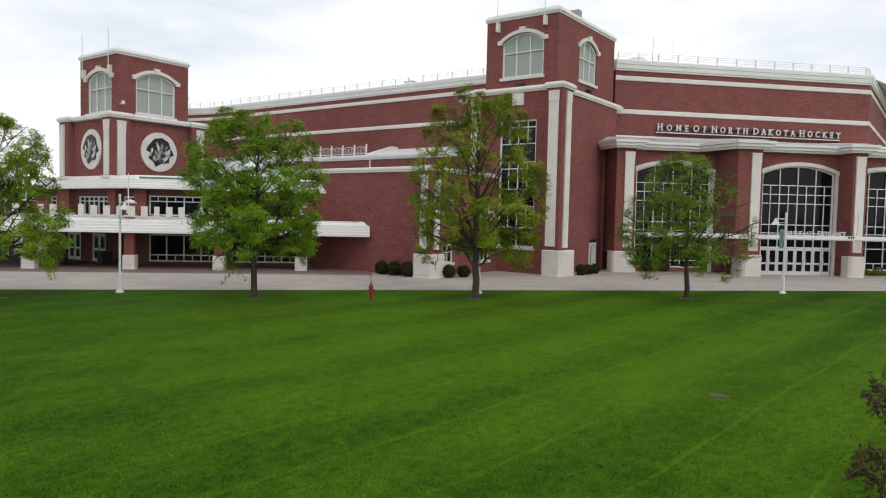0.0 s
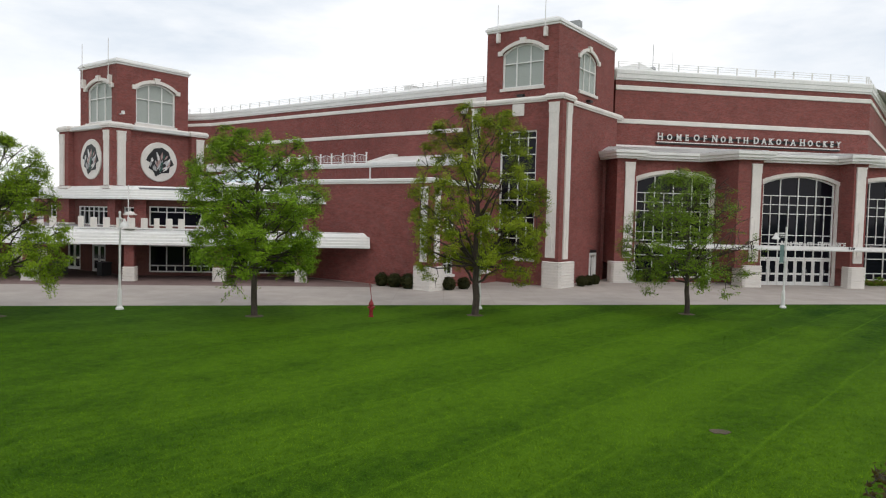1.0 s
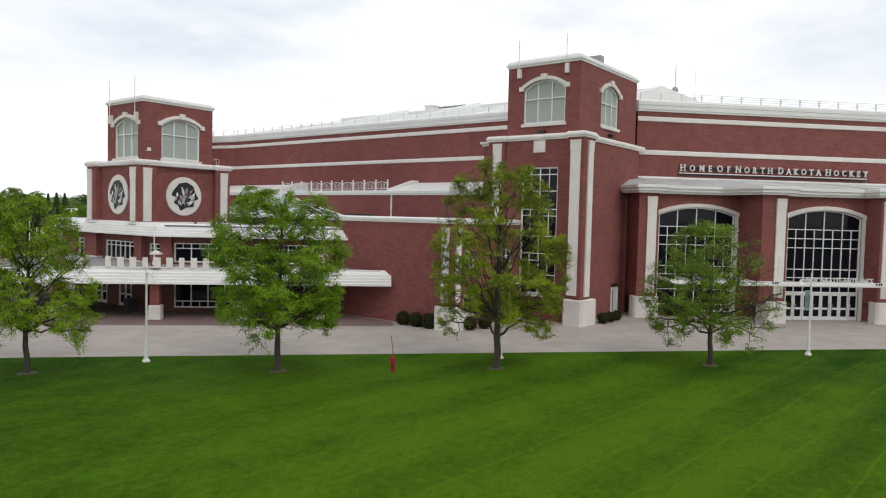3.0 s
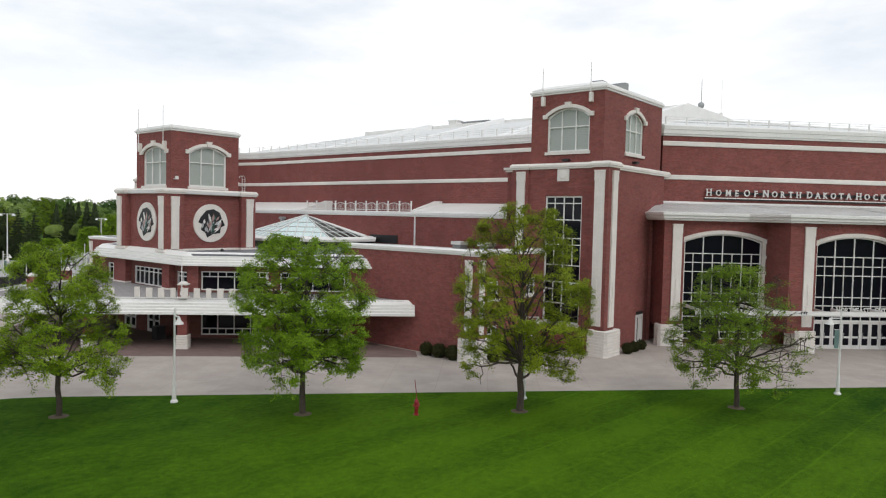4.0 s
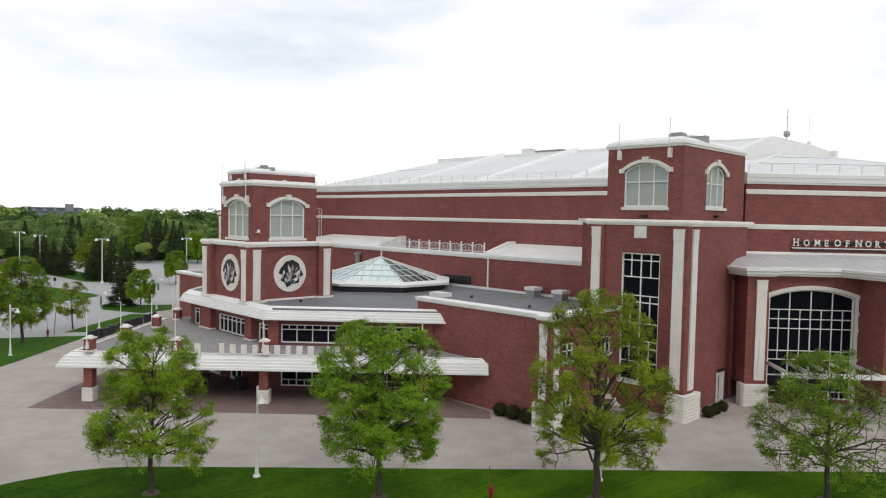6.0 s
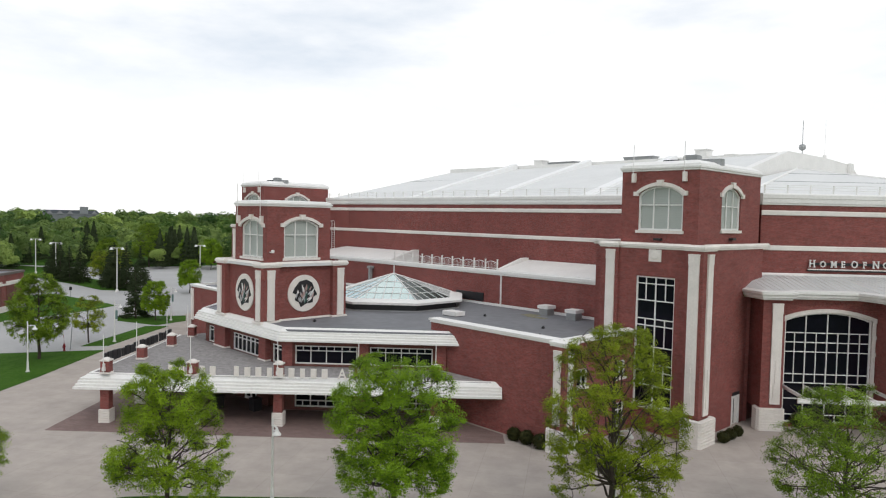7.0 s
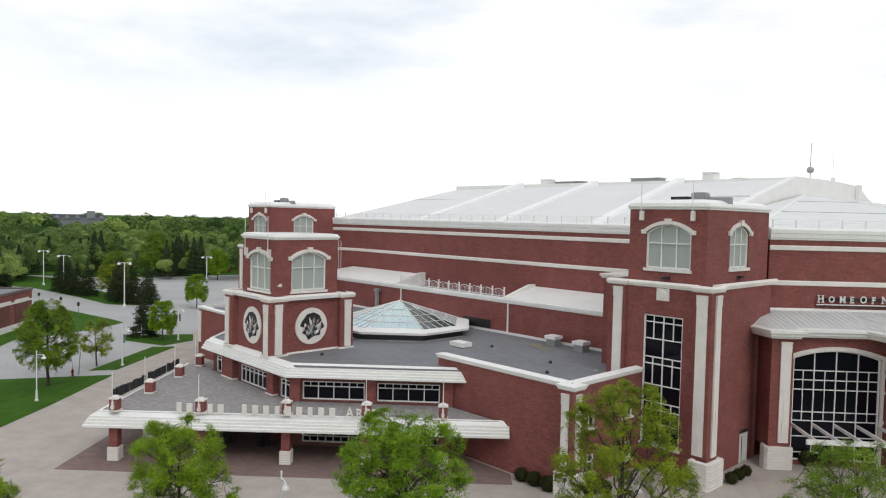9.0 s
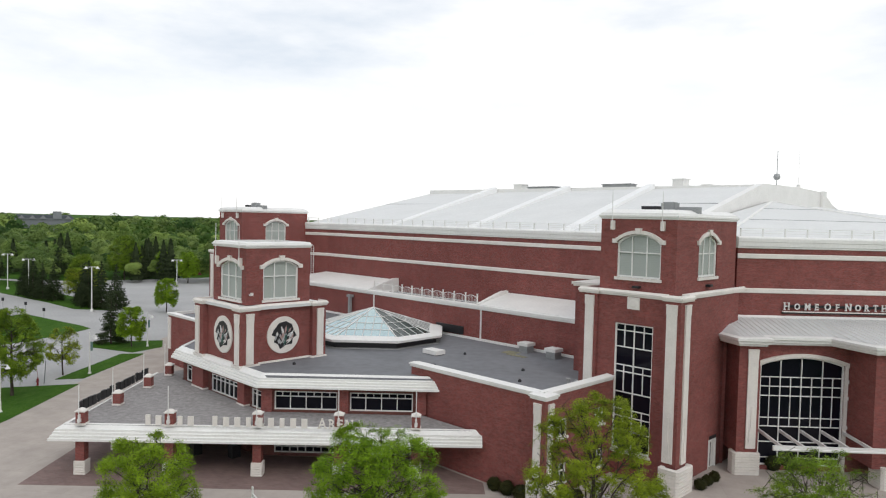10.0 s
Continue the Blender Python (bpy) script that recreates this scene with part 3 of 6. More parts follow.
STRIPE = [(-0.05, 0.0), (0.07, 0.0), (0.10, 0.05), (0.10, 0.34), (0.05, 0.41), (-0.05, 0.41)]


def lift(prof, z):
    return [(o, h + z) for o, h in prof]


def shaft(parent, a0, a1, b0, b1, z0, z1, front, right, t=0.45):
    """Four brick walls of a tower as one shell; openings in the front and the right face."""
    bm = bmesh.new()
    wide, deep = a1 - a0, b1 - b0
    for m, x0, x1, holes in ((plane_at(a0, b0, 0), 0, wide, front), (plane_at(a1, b0, 90), t, deep - t, right), (plane_at(a1, b1, 180), 0, wide, ()), (plane_at(a0, b1, 270), t, deep - t, ())):
        w = wall(bmesh.new(), x0, x1, z0, z1, t, holes)
        bmesh.ops.transform(w, matrix=m, verts=w.verts)
        me = bpy.data.meshes.new("tmp"); w.to_mesh(me); w.free()
        bm.from_mesh(me); bpy.data.meshes.remove(me)
    bmesh.ops.remove_doubles(bm, verts=bm.verts, dist=0.002)
    return bm


def rooftop_units(parent, x, y, z):
    part("roof_unit", boxes((x, x + 1.1, y, y + 0.8, z, z + 1.05), (x + 0.1, x + 1.0, y + 0.1, y + 0.7, z + 1.05, z + 1.12)), GREY, parent, "small grey rooftop unit")
    part("roof_unit", boxes((x + 1.3, x + 2.9, y + 0.2, y + 0.8, z, z + 0.74)), GREY, parent, "low grey rooftop duct")
    part("roof_hatch", boxes((x - 1.7, x - 0.3, y, y + 0.9, z, z + 0.8)), DARK, parent, "dark open roof hatch")


def pole(parent, x, y, z0, z1, box_z):
    bm = tube(bmesh.new(), (x, y, z0), (x, y, z1), 0.04, 0.025, 8)
    part("roof_pole", bm, WHITE, parent, "thin white pole")
    part("pole_bracket", boxes((x - 0.13, x + 0.13, y - 0.02, y + 0.26, box_z, box_z + 0.7)), TRIM, parent, "pale pole bracket")


def tower(oa, full):
    """Corner tower: slim upper stage with arched windows over a wider lower stage."""
    a0, a1, b1 = oa - 6.3, oa, 10.4
    wf = (1.45, 5.1, 15.02, 17.72, 18.35)
    wr = (3.6, 6.85, 15.12, 17.72, 18.35)
    top = part("corner_tower", shaft(arena, a0, a1, 0, b1, 13.9, 19.45, [wf], [wr]), BRICK, arena, "red brick corner tower")
    for m, w in ((plane_at(a0, 0, 0), wf), (plane_at(a1, 0, 90), wr)):
        x0, x1, z0, zs, zc = w
        d = (x1 - x0) / 3
        window(top, m, x0, x1, z0, zs, zc, (x0 + d, x0 + 2 * d), (zs - 0.8,), LOUVRE, 0.08, 0.13, 0.2, sill=0.22)
        arch_hood(top, m, x0, x1, zs, zc)
        part("wall_light", boxes(((x0 + x1) / 2 - 0.28, (x0 + x1) / 2 + 0.28, -0.35, 0.0, z0 - 0.75, z0 - 0.58)), DARK, top, "small dark floodlight", m)
    ring = [(a0, 0), (a1, 0), (a1, b1), (a0, b1)]
    part("cornice", sweep(bmesh.new(), ring, lift(CORNICE_TALL, 19.46), True), METAL, top, "white stepped metal cornice")
    part("tower_roof", boxes((a0 + 0.4, a1 - 0.4, 0.4, b1 - 0.4, 19.5, 19.72)), ROOF_GREY, top, "flat grey tower roof")
    rooftop_units(top, a0 + 3.4, 3.0, 19.72)
    for x in (a0 + 1.1, a1 - 1.05):
        pole(top, x, -0.28, 18.65, 21.5, 18.62)
    # lower stage
    holes_f = [(1.9, 5.08, 1.95, 11.6, 11.6)] if full else []
    holes_r = [(6.45, 7.72, 0.0, 2.15, 2.15)] if full else []
    low = part("tower_base", shaft(arena, a0, a1 + 0.4, -0.75, b1, 0.0, 13.66, holes_f, holes_r), BRICK, arena, "red brick lower tower stage")
    part("pier", boxes((a1 - 0.15, a1 + 1.15, -1.3, 0.45, 1.6, 13.655)), BRICK, low, "red brick corner pier")
    part("pier", boxes((a0 - 1.1, a0 + 0.4, -0.92, 2.2, 0.0, 13.655)), BRICK, low, "red brick corner pier")
    part("back_pier", boxes((a0 - 3.7, a0 - 0.02, 2.2, 10.4, 0.0, 13.75)), BRICK, low, "red brick rear pier")
    part("pier_ledge", boxes((a0 - 3.85, a0 - 0.02, 2.05, 10.4, 13.75, 13.92), (a0 - 3.97, a0 - 0.02, 1.93, 10.4, 13.92, 14.12)), TRIM, low, "stepped white stone ledge")
    out = [(a0 - 1.1, 10.4), (a0 - 1.1, -0.92), (a0 + 0.4, -0.92), (a0 + 0.4, -0.75), (a1 - 0.15, -0.75), (a1 - 0.15, -1.3), (a1 + 1.15, -1.3), (a1 + 1.15, 0.45), (a1 + 0.4, 0.45), (a1 + 0.4, 11.4)]
    part("band_course", sweep(bmesh.new(), out, lift(BAND, 13.66)), TRIM, low, "white stone band course")
    part("tower_ledge", boxes((a0 - 0.01, a1 + 0.35, -0.7, 10.4, 13.7, 13.88), (a1 - 0.1, a1 + 1.1, -1.25, 0.4, 13.7, 13.88)), ROOF_WHITE, low, "white ledge capping")
    mf = plane_at(0, -1.3, 0)
    pilaster(low, mf, a1 + 0.12, a1 + 0.88, 2.15, 13.45)
    pilaster(low, plane_at(a1 + 1.15, 0, 90), -0.72, 0.02, 2.05, 13.45)
    pilaster(low, plane_at(0, -0.92, 0), a0 - 0.6, a0 + 0.14, 2.15, 13.5)
    plinth(low, a1 + 0.02, a1 + 1.66, -1.88, 0.55, 1.88)
    if full:
        m = plane_at(a0, -0.75, 0)
        x0, x1 = 1.9, 5.08
        c = (x0 + x1) / 2
        q1, q3 = (x0 + c) / 2, (x1 + c) / 2
        f = window(low, m, x0, x1, 1.95, 11.6, 11.6, (c,), (11.05, 9.8, 8.42, 7.92, 6.36, 5.05, 4.5, 3.44), None, 0.075, 0.11, 0.2,
                   minor=[(q, za, zb) for q in (q1, q3) for za, zb in ((9.8, 11.55), (6.36, 8.42), (3.44, 5.05))], sill=0.2)
        part("medallion", boxes((a0 + 2.95, a0 + 3.95, -0.83, -0.74, 12.72, 13.62)), TRIM, low, "square pale stone panel")
        bm = bmesh.new(); lathe(bm, [(0.34, -0.06), (0.34, 0.0), (0.22, 0.03)], n=20)
        part("medallion_boss", bm, TRIM, low, "round stone boss", plane_at(a0 + 3.45, -0.84, 0) @ pose(0, 0, 13.17, 90))
        m = plane_at(a1 + 0.4, -0.75, 90)
        bm = boxes((6.5, 7.67, 0.12, 0.17, 0.0, 2.1))
        d = part("side_door", bm, WHITE, low, "white metal side door", m)
        part("door_panel", boxes((7.02, 7.09, 0.09, 0.12, 0.1, 2.0), (6.98, 7.0, 0.08, 0.12, 0.95, 1.1)), DARK, low, "dark door joint and handle", m)
        part("door_frame", boxes((6.4, 6.5, -0.03, 0.2, 0.0, 2.3), (7.67, 7.77, -0.03, 0.2, 0.0, 2.3), (6.5, 7.67, -0.03, 0.2, 2.1, 2.3)), WHITE, low, "white door frame", m)
        part("door_header", boxes((6.5, 7.67, -0.05, 0.02, 2.3, 2.55)), DARK, low, "dark header panel over the door", m)


tower(0.0, True)
tower(-62.3, False)


def railing(parent, m, x0, x1, z, h=0.75, step=1.9, mat=None):
    """Light roof-edge guard: posts with three wires."""
    n = max(1, round((x1 - x0) / step))
    for i in range(n + 1):
        x = x0 + (x1 - x0) * i / n
        part("guard_post", boxes((x - 0.05, x + 0.05, 0.2, 0.3, z, z + h)), mat or METAL, parent, "", m)
    bm = bmesh.new()
    for k in (0.45, 0.72, 0.98):
        box(bm, x0, x1, 0.237, 0.263, z + h * k - 0.015, z + h * k + 0.015)
    part("guard_wire", bm, mat or METAL, parent, "thin white guard wires", m)


FASCIA = [(-0.05, 0.0), (0.10, 0.0), (0.10, 0.13), (0.18, 0.17), (0.18, 0.52), (0.23, 0.55), (0.23, 0.84), (0.12, 0.95), (-0.5, 1.0), (-0.5, 0.0)]


def long_wall(name, m, x0, x1):
    w = part(name, wall(bmesh.new(), x0, x1, 0.0, 17.3, 0.6), BRICK, arena, "long red brick arena wall", m)
    for z in (13.52, 16.42):
        part("stone_stripe", sweep(bmesh.new(), [(x0, 0), (x1, 0)], lift(STRIPE, z)), TRIM, w, "white stone stripe", m)
    part("eave_fascia", sweep(bmesh.new(), [(x0, 0), (x1, 0)], lift(FASCIA, 17.28)), METAL, w, "tall white eave fascia", m)
    railing(w, m, x0 + 0.3, x1 - 0.3, 18.2)
    return w


long_wall("main_wall", plane_at(0, 11.2, 0), -58.16, -0.5)
# the far end of this wall turns in towards the second tower
long_wall("main_wall", plane_at(-62.3, 10.2, 13.6), 0.0, 4.26)
long_wall("main_wall", MW, 0.1, 25.2)
# the wall turns away at its far end
corner = MW @ Vector((25.2, 0, 0))
long_wall("main_wall", plane_at(corner.x, corner.y, 90), 0.0, 45.0)

# lettering on the long wall
for word, x0, x1 in (("HOME", 4.09, 6.98), ("OF", 7.5, 8.72), ("NORTH", 9.27, 12.74), ("DAKOTA", 13.35, 17.48), ("HOCKEY", 17.98, 22.1)):
    letters("wall_letter", word, x0, x1, 12.2, 0.60, 0.54, 0.12, WHITE, arena, MW @ Matrix.Translation((0, -0.26, 0)), "raised cream serif capital on the brick wall")
part("lettering_back", boxes((4.15, 22.0, -0.14, -0.02, 12.36, 12.58)), DARK, arena, "dark mounting rail behind the letters", MW)
part("lettering_rule", boxes((4.0, 22.1, -0.24, -0.08, 11.98, 12.06)), TRIM, arena, "cream rule under the letters", MW)
# shadow below the cream rule, made as a dark strip on the wall
part("lettering_shade", boxes((4.0, 22.1, -0.2, -0.02, 11.86, 11.98)), DARK, arena, "dark rail under the letters", MW)

# arena roof
def facet(name, pts, mat, label, parent=None):
    bm = bmesh.new()
    v = [bm.verts.new(p) for p in pts]
    bm.faces.new(v)
    ext = bmesh.ops.extrude_face_region(bm, geom=bm.faces[:])
    bmesh.ops.translate(bm, vec=(0, 0, -0.12), verts=[g for g in ext["geom"] if isinstance(g, bmesh.types.BMVert)])
    return part(name, bm, mat, parent or arena, label)


RIDGE_B, RIDGE_Z, EAVE_Z = 36.0, 23.6, 18.3
END_A, TOP_B = -7.6, 57.7
facet("roof_slope", [(-62.5, 11.3, EAVE_Z - 0.05), (END_A, 11.3, EAVE_Z - 0.35), (END_A, RIDGE_B, RIDGE_Z + 0.2), (-63.5, RIDGE_B, RIDGE_Z - 0.2)], ROOF_WHITE, "broad white membrane roof slope")
facet("roof_slope", [(-62.5, 11.3, EAVE_Z - 0.05), (-63.5, RIDGE_B, RIDGE_Z - 0.2), (-92, RIDGE_B, EAVE_Z)], ROOF_WHITE, "white roof hip")
facet("roof_top", [(END_A, RIDGE_B, RIDGE_Z + 0.2), (-63.5, RIDGE_B, RIDGE_Z - 0.2), (-63.5, TOP_B, RIDGE_Z - 0.3), (END_A, TOP_B, RIDGE_Z - 0.2)], ROOF_WHITE, "nearly level white roof top")
facet("roof_slope", [(END_A, TOP_B, RIDGE_Z - 0.2), (-63.5, TOP_B, RIDGE_Z - 0.3), (-63.5, 80, EAVE_Z), (END_A, 80, EAVE_Z)], ROOF_WHITE, "far white roof slope")
bm = bmesh.new()
upright(bm, [(11.4, 15.5), (11.4, 17.75), (36.0, 24.1), (47.9, 24.2), (57.7, 23.95), (63.0, 21.9), (80.0, 18.3), (80.0, 15.5)], END_A - 0.75, END_A + 0.1)
part("roof_end_wall", bm, METAL, arena, "white upstand wall closing the roof end", Matrix(((0, 1, 0, 0), (1, 0, 0, 0), (0, 0, 1, 0), (0, 0, 0, 1))))
part("end_wall_box", boxes((END_A + 0.12, END_A + 0.5, 56.2, 57.6, 21.6, 24.1)), METAL, arena, "white box on the roof end wall")
part("ridge_kerb", boxes((-63.4, END_A - 0.8, RIDGE_B + 0.1, RIDGE_B + 0.6, RIDGE_Z - 0.3, RIDGE_Z + 0.42)), METAL, arena, "white kerb along the roof ridge")
bm = bmesh.new()
tube(bm, (-62.9, 26.1, 21.36), (END_A - 0.8, 26.1, 21.49), 0.04, None, 5)
part("roof_seam", bm, GREY, arena, "thin seam along the roof slope")
for a_low, a_high in ((-45.0, -48.7), (-31.3, -34.9), (-18.0, -21.8)):
    bm = bmesh.new()
    v = []
    for (a, b, z, rise) in ((a_low, 11.7, EAVE_Z - 0.1, 0.10), (a_high, RIDGE_B, RIDGE_Z, 0.7)):
        v.append([bm.verts.new((a + o, b, z + h)) for o, h in ((-0.75, -0.2), (-0.6, rise), (0.6, rise), (0.75, -0.2))])
    for i in range(4):
        j = (i + 1) % 4
        bm.faces.new((v[0][i], v[0][j], v[1][j], v[1][i]))
    bm.faces.new(v[0]); bm.faces.new(v[1])
    part("roof_rib", bm, RIB_WHITE, arena, "raised white roof rib")

# raised end of the upper roof and the lower hip in front of it
bm = bmesh.new()
hc = [MD @ Vector(p) for p in ((-1.0, 0.4, 18.2), (25.2, 1.4, 18.2), (11.9, 21.0, 21.95))]
a_, b_, c_ = [bm.verts.new(p) for p in hc]
g_, h_, k_, e_ = [bm.verts.new(p) for p in ((22.0, 52.0, 18.2), (-7.3, 64.0, 18.2), (-7.3, 37.0, 22.0), (-7.3, 11.4, 18.2))]
for f in ((a_, b_, c_), (b_, g_, c_), (g_, h_, k_, c_), (c_, k_, e_, a_)):
    bm.faces.new(f)
part("roof_hip", bm, ROOF_WHITE, arena, "lower white hip roof against the end wall")
bm = bmesh.new()
for p, q in ((hc[0], hc[2]), (hc[2], hc[1])):
    tube(bm, p + Vector((0, 0, 0.02)), q + Vector((0, 0, 0.02)), 0.13, None, 6)
part("hip_ridge", bm, METAL, arena, "white ridge flashing on the hip")
for f in (0.42, 0.75):
    bm = bmesh.new()
    tube(bm, hc[0].lerp(hc[2], f) + Vector((0, 0, 0.01)), hc[1].lerp(hc[2], f) + Vector((0, 0, 0.01)), 0.035, None, 5)
    part("roof_seam", bm, GREY, arena, "thin seam across the hip roof")
for (x, y, z, w, h) in ((-44.4, 36.5, 23.4, 1.5, 1.3), (-40.0, 36.5, 23.4, 4.9, 0.45), (-27.2, 36.5, 23.5, 4.3, 0.5), (-18.3, 36.5, 23.6, 1.5, 1.3), (-14.6, 36.5, 23.6, 1.1, 0.5)):
    z += 0.0 if w > 4 else -0.42
    part("roof_vent", boxes((x - w / 2, x + w / 2, y, y + 1.6, z - 0.3, z + h + 0.38), (x - w / 2 - 0.12, x + w / 2 + 0.12, y - 0.1, y + 1.7, z + h + 0.38, z + h + 0.5)), GREY if w > 4 else METAL, arena, "grey rooftop vent")
MAST_A, MAST_B = -10.0, 47.0
part("roof_mast", lathe(bmesh.new(), [(0.06, 23.4), (0.05, 24.6), (0.04, 28.9), (0.02, 29.0)], MAST_A, MAST_B, 8), GREY, arena, "thin mast on the roof")
part("mast_drum", lathe(bmesh.new(), [(0.12, 25.2), (0.34, 25.3), (0.43, 25.6), (0.34, 25.9), (0.12, 26.0)], MAST_A, MAST_B, 12), GREY, arena, "round grey drum on the mast")
part("roof_mast", lathe(bmesh.new(), [(0.26, 23.2), (0.24, 24.6), (0.03, 24.7), (0.02, 29.0)], -7.9, 48.7, 8), METAL, arena, "thin white antenna")

# terrace wall in front of the long wall, with its sloping roofs and guard
terr = part("terrace_wall", wall(bmesh.new(), -62.0, -10.05, 0.0, 9.8, 0.5), BRICK, arena, "red brick terrace wall", plane_at(0, 6.5, 0))
part("terrace_coping", sweep(bmesh.new(), [(-62.0, 6.5), (-10.05, 6.5)], [(-0.5, 9.78), (0.1, 9.78), (0.1, 9.92), (0.17, 9.95), (0.17, 10.22), (0.1, 10.28), (-0.5, 10.3)]), METAL, terr, "white metal coping")
for a0, a1 in ((-24.7, -10.05), (-58.4, -43.1)):
    bm = bmesh.new()
    upright(bm, [(6.45, 9.9), (6.45, 10.34), (11.1, 11.3), (11.1, 9.9)], a0, a1)
    ob = part("terrace_roof", bm, METAL, terr, "sloping white metal roof", Matrix(((0, 1, 0, 0), (1, 0, 0, 0), (0, 0, 1, 0), (0, 0, 0, 1))))
bm = bmesh.new()
v = [bm.verts.new(p) for p in ((-58.4, 6.45, 10.34), (-58.4, 11.1, 11.3), (-61.6, 6.45, 10.34), (-61.6, 10.2, 10.34), (-58.4, 6.45, 9.9), (-58.4, 11.1, 9.9), (-61.6, 6.45, 9.9), (-61.6, 10.2, 9.9))]
for f in ((0, 1, 2), (1, 3, 2), (4, 6, 7, 5), (0, 2, 6, 4), (2, 3, 7, 6), (3, 1, 5, 7), (1, 0, 4, 5)):
    bm.faces.new([v[i] for i in f])
part("terrace_roof", bm, METAL, terr, "hipped end of the white metal roof")
for a in (-24.9, -42.9):
    bm = bmesh.new()
    upright(bm, [(6.4, 9.9), (6.4, 10.4), (10.2, 11.5), (11.1, 11.52), (11.1, 9.9)], a - 0.2, a + 0.2)
    part("wedge_parapet", bm, METAL, terr, "white wedge parapet", Matrix(((0, 1, 0, 0), (1, 0, 0, 0), (0, 0, 1, 0), (0, 0, 0, 1))))
part("terrace_floor", boxes((-42.7, -25.1, 7.0, 11.1, 9.8, 9.86)), ROOF_GREY, terr, "grey terrace floor")
n = 10
SPAN = 16.9 / n
for i in range(n + 1):
    x = -42.1 + SPAN * i
    part("guard_post", boxes((x - 0.06, x + 0.06, 6.58, 6.7, 10.29, 11.34), (x - 0.08, x + 0.08, 6.56, 6.72, 11.34, 11.4)), METAL, terr)
bm = boxes((-42.1, -25.2, 6.61, 6.67, 10.42, 10.48))
for i in range(n):
    x = -42.1 + SPAN * i
    arc = arch_points(x + 0.06, x + SPAN - 0.06, 11.02, 11.22, 6)
    upright(bm, arc + [(px, pz - 0.06) for px, pz in arc[::-1]], 6.61, 6.67)
    for k in range(1, 8):
        box(bm, x + SPAN * k / 8 - 0.012, x + SPAN * k / 8 + 0.012, 6.63, 6.65, 10.46, 11.06)
part("guard_rail", bm, METAL, terr, "white guard rail with curved tops")
part("base_flashing", boxes((-60.0, -10.05, 6.38, 6.5, 6.56, 6.8)), METAL, terr, "white base flashing")
for x in (-41.95, -24.5):
    part("down_pipe", boxes((x, x + 0.12, 6.36, 6.5, 6.6, 9.78)), METAL, terr, "white downpipe")
LAD = plane_at(-62.3, 10.2, 13.6) @ Matrix.Translation((1.5, -0.2, 0))
for x in (-0.25, 0.25):
    bm = bmesh.new()
    pts = [(x, -0.3 + 0.3 * math.cos(t), 14.6 + 0.35 * math.sin(t)) for t in (math.pi * i / 6 for i in range(7))]
    for p, q in zip(pts, pts[1:]):
        tube(bm, p, q, 0.03, None, 5)
    part("ladder_hoop", bm, WHITE, arena, "white hooped ladder top", LAD)
part("wall_ladder", boxes(*[(-0.25, 0.25, -0.02, 0.02, 9.9 + 0.3 * k, 9.94 + 0.3 * k) for k in range(16)], (-0.27, -0.23, -0.04, 0.04, 9.8, 14.6), (0.23, 0.27, -0.04, 0.04, 9.8, 14.6)), WHITE, arena, "white wall ladder", LAD)
part("vent_stack", boxes((-46.38, -46.02, 5.92, 6.28, 6.5, 9.1), (-46.52, -45.88, 5.78, 6.42, 9.1, 9.4)), GREY, arena, "vent stack with a square cap")

# flat roof over the concourse and the entrance
flat = [(-5.2, 6.4), (-5.2, -9.0), (-14.6, -9.0), (-24.2, -18.75), (-39.9, -18.75), (-49.5, -9.2), (-60, -9.2), (-60, 6.4)]
part("flat_roof", prism(bmesh.new(), flat[::-1], 6.35, 6.56), ROOF_GREY, arena, "flat grey membrane roof")
EAVE = [(-0.9, 0.0), (0.0, 0.0), (0.0, 0.15), (-0.11, 0.18), (-0.11, 0.33), (-0.23, 0.36), (-0.23, 0.51), (-0.35, 0.54), (-0.35, 0.68), (-0.5, 0.71), (-0.8, 0.95), (-0.95, 0.95), (-1.0, 0.9)]
part("eave", sweep(bmesh.new(), [(-49.6, -9.75), (-39.7, -19.6), (-24.45, -19.6), (-14.6, -9.75), (-14.35, -9.5)], [(o, 5.68 + h * 1.06) for o, h in EAVE]), METAL, arena, "stepped white metal eave over the entrance windows")

# low block beside the entrance
blk = part("low_block", wall(bmesh.new(), -17.6, -4.4, 0.0, 7.25, 0.45), BRICK, arena, "low red brick side wall", plane_at(0, -9.5, 0))
side_holes = [(1.6, 2.8, 4.1, 5.35, 5.35), (6.4, 7.6, 4.1, 5.35, 5.35), (1.6, 2.8, 0.9, 2.2, 2.2), (6.4, 7.6, 0.9, 2.2, 2.2)]
mside = plane_at(-4.4, -9.5, 90)
part("low_block", wall(bmesh.new(), 0.0, 8.7, 0.0, 7.25, 0.4, side_holes), BRICK, arena, "low red brick wall with small windows", mside)
for h in side_holes:
    window(blk, mside, h[0], h[1], h[2], h[3], h[4], ((h[0] + h[1]) / 2,), ((h[2] + h[3]) / 2 + 0.1,), None, 0.06, 0.07, 0.12, sill=0.18)
COPE = [(-0.5, 0.0), (0.08, 0.0), (0.08, 0.12), (0.16, 0.15), (0.16, 0.31), (-0.45, 0.40), (-0.5, 0.38)]
part("coping", sweep(bmesh.new(), [(-17.6, -9.0), (-17.6, -9.5), (-4.95, -9.5), (-4.95, -10.1), (-3.75, -10.1), (-3.75, -8.9), (-4.4, -8.9), (-4.4, -0.8)], lift(COPE, 7.2)), METAL, blk, "white metal coping")
part("pier", boxes((-4.95, -3.75, -10.1, -8.9, 1.3, 7.19)), BRICK, blk, "red brick corner pier")
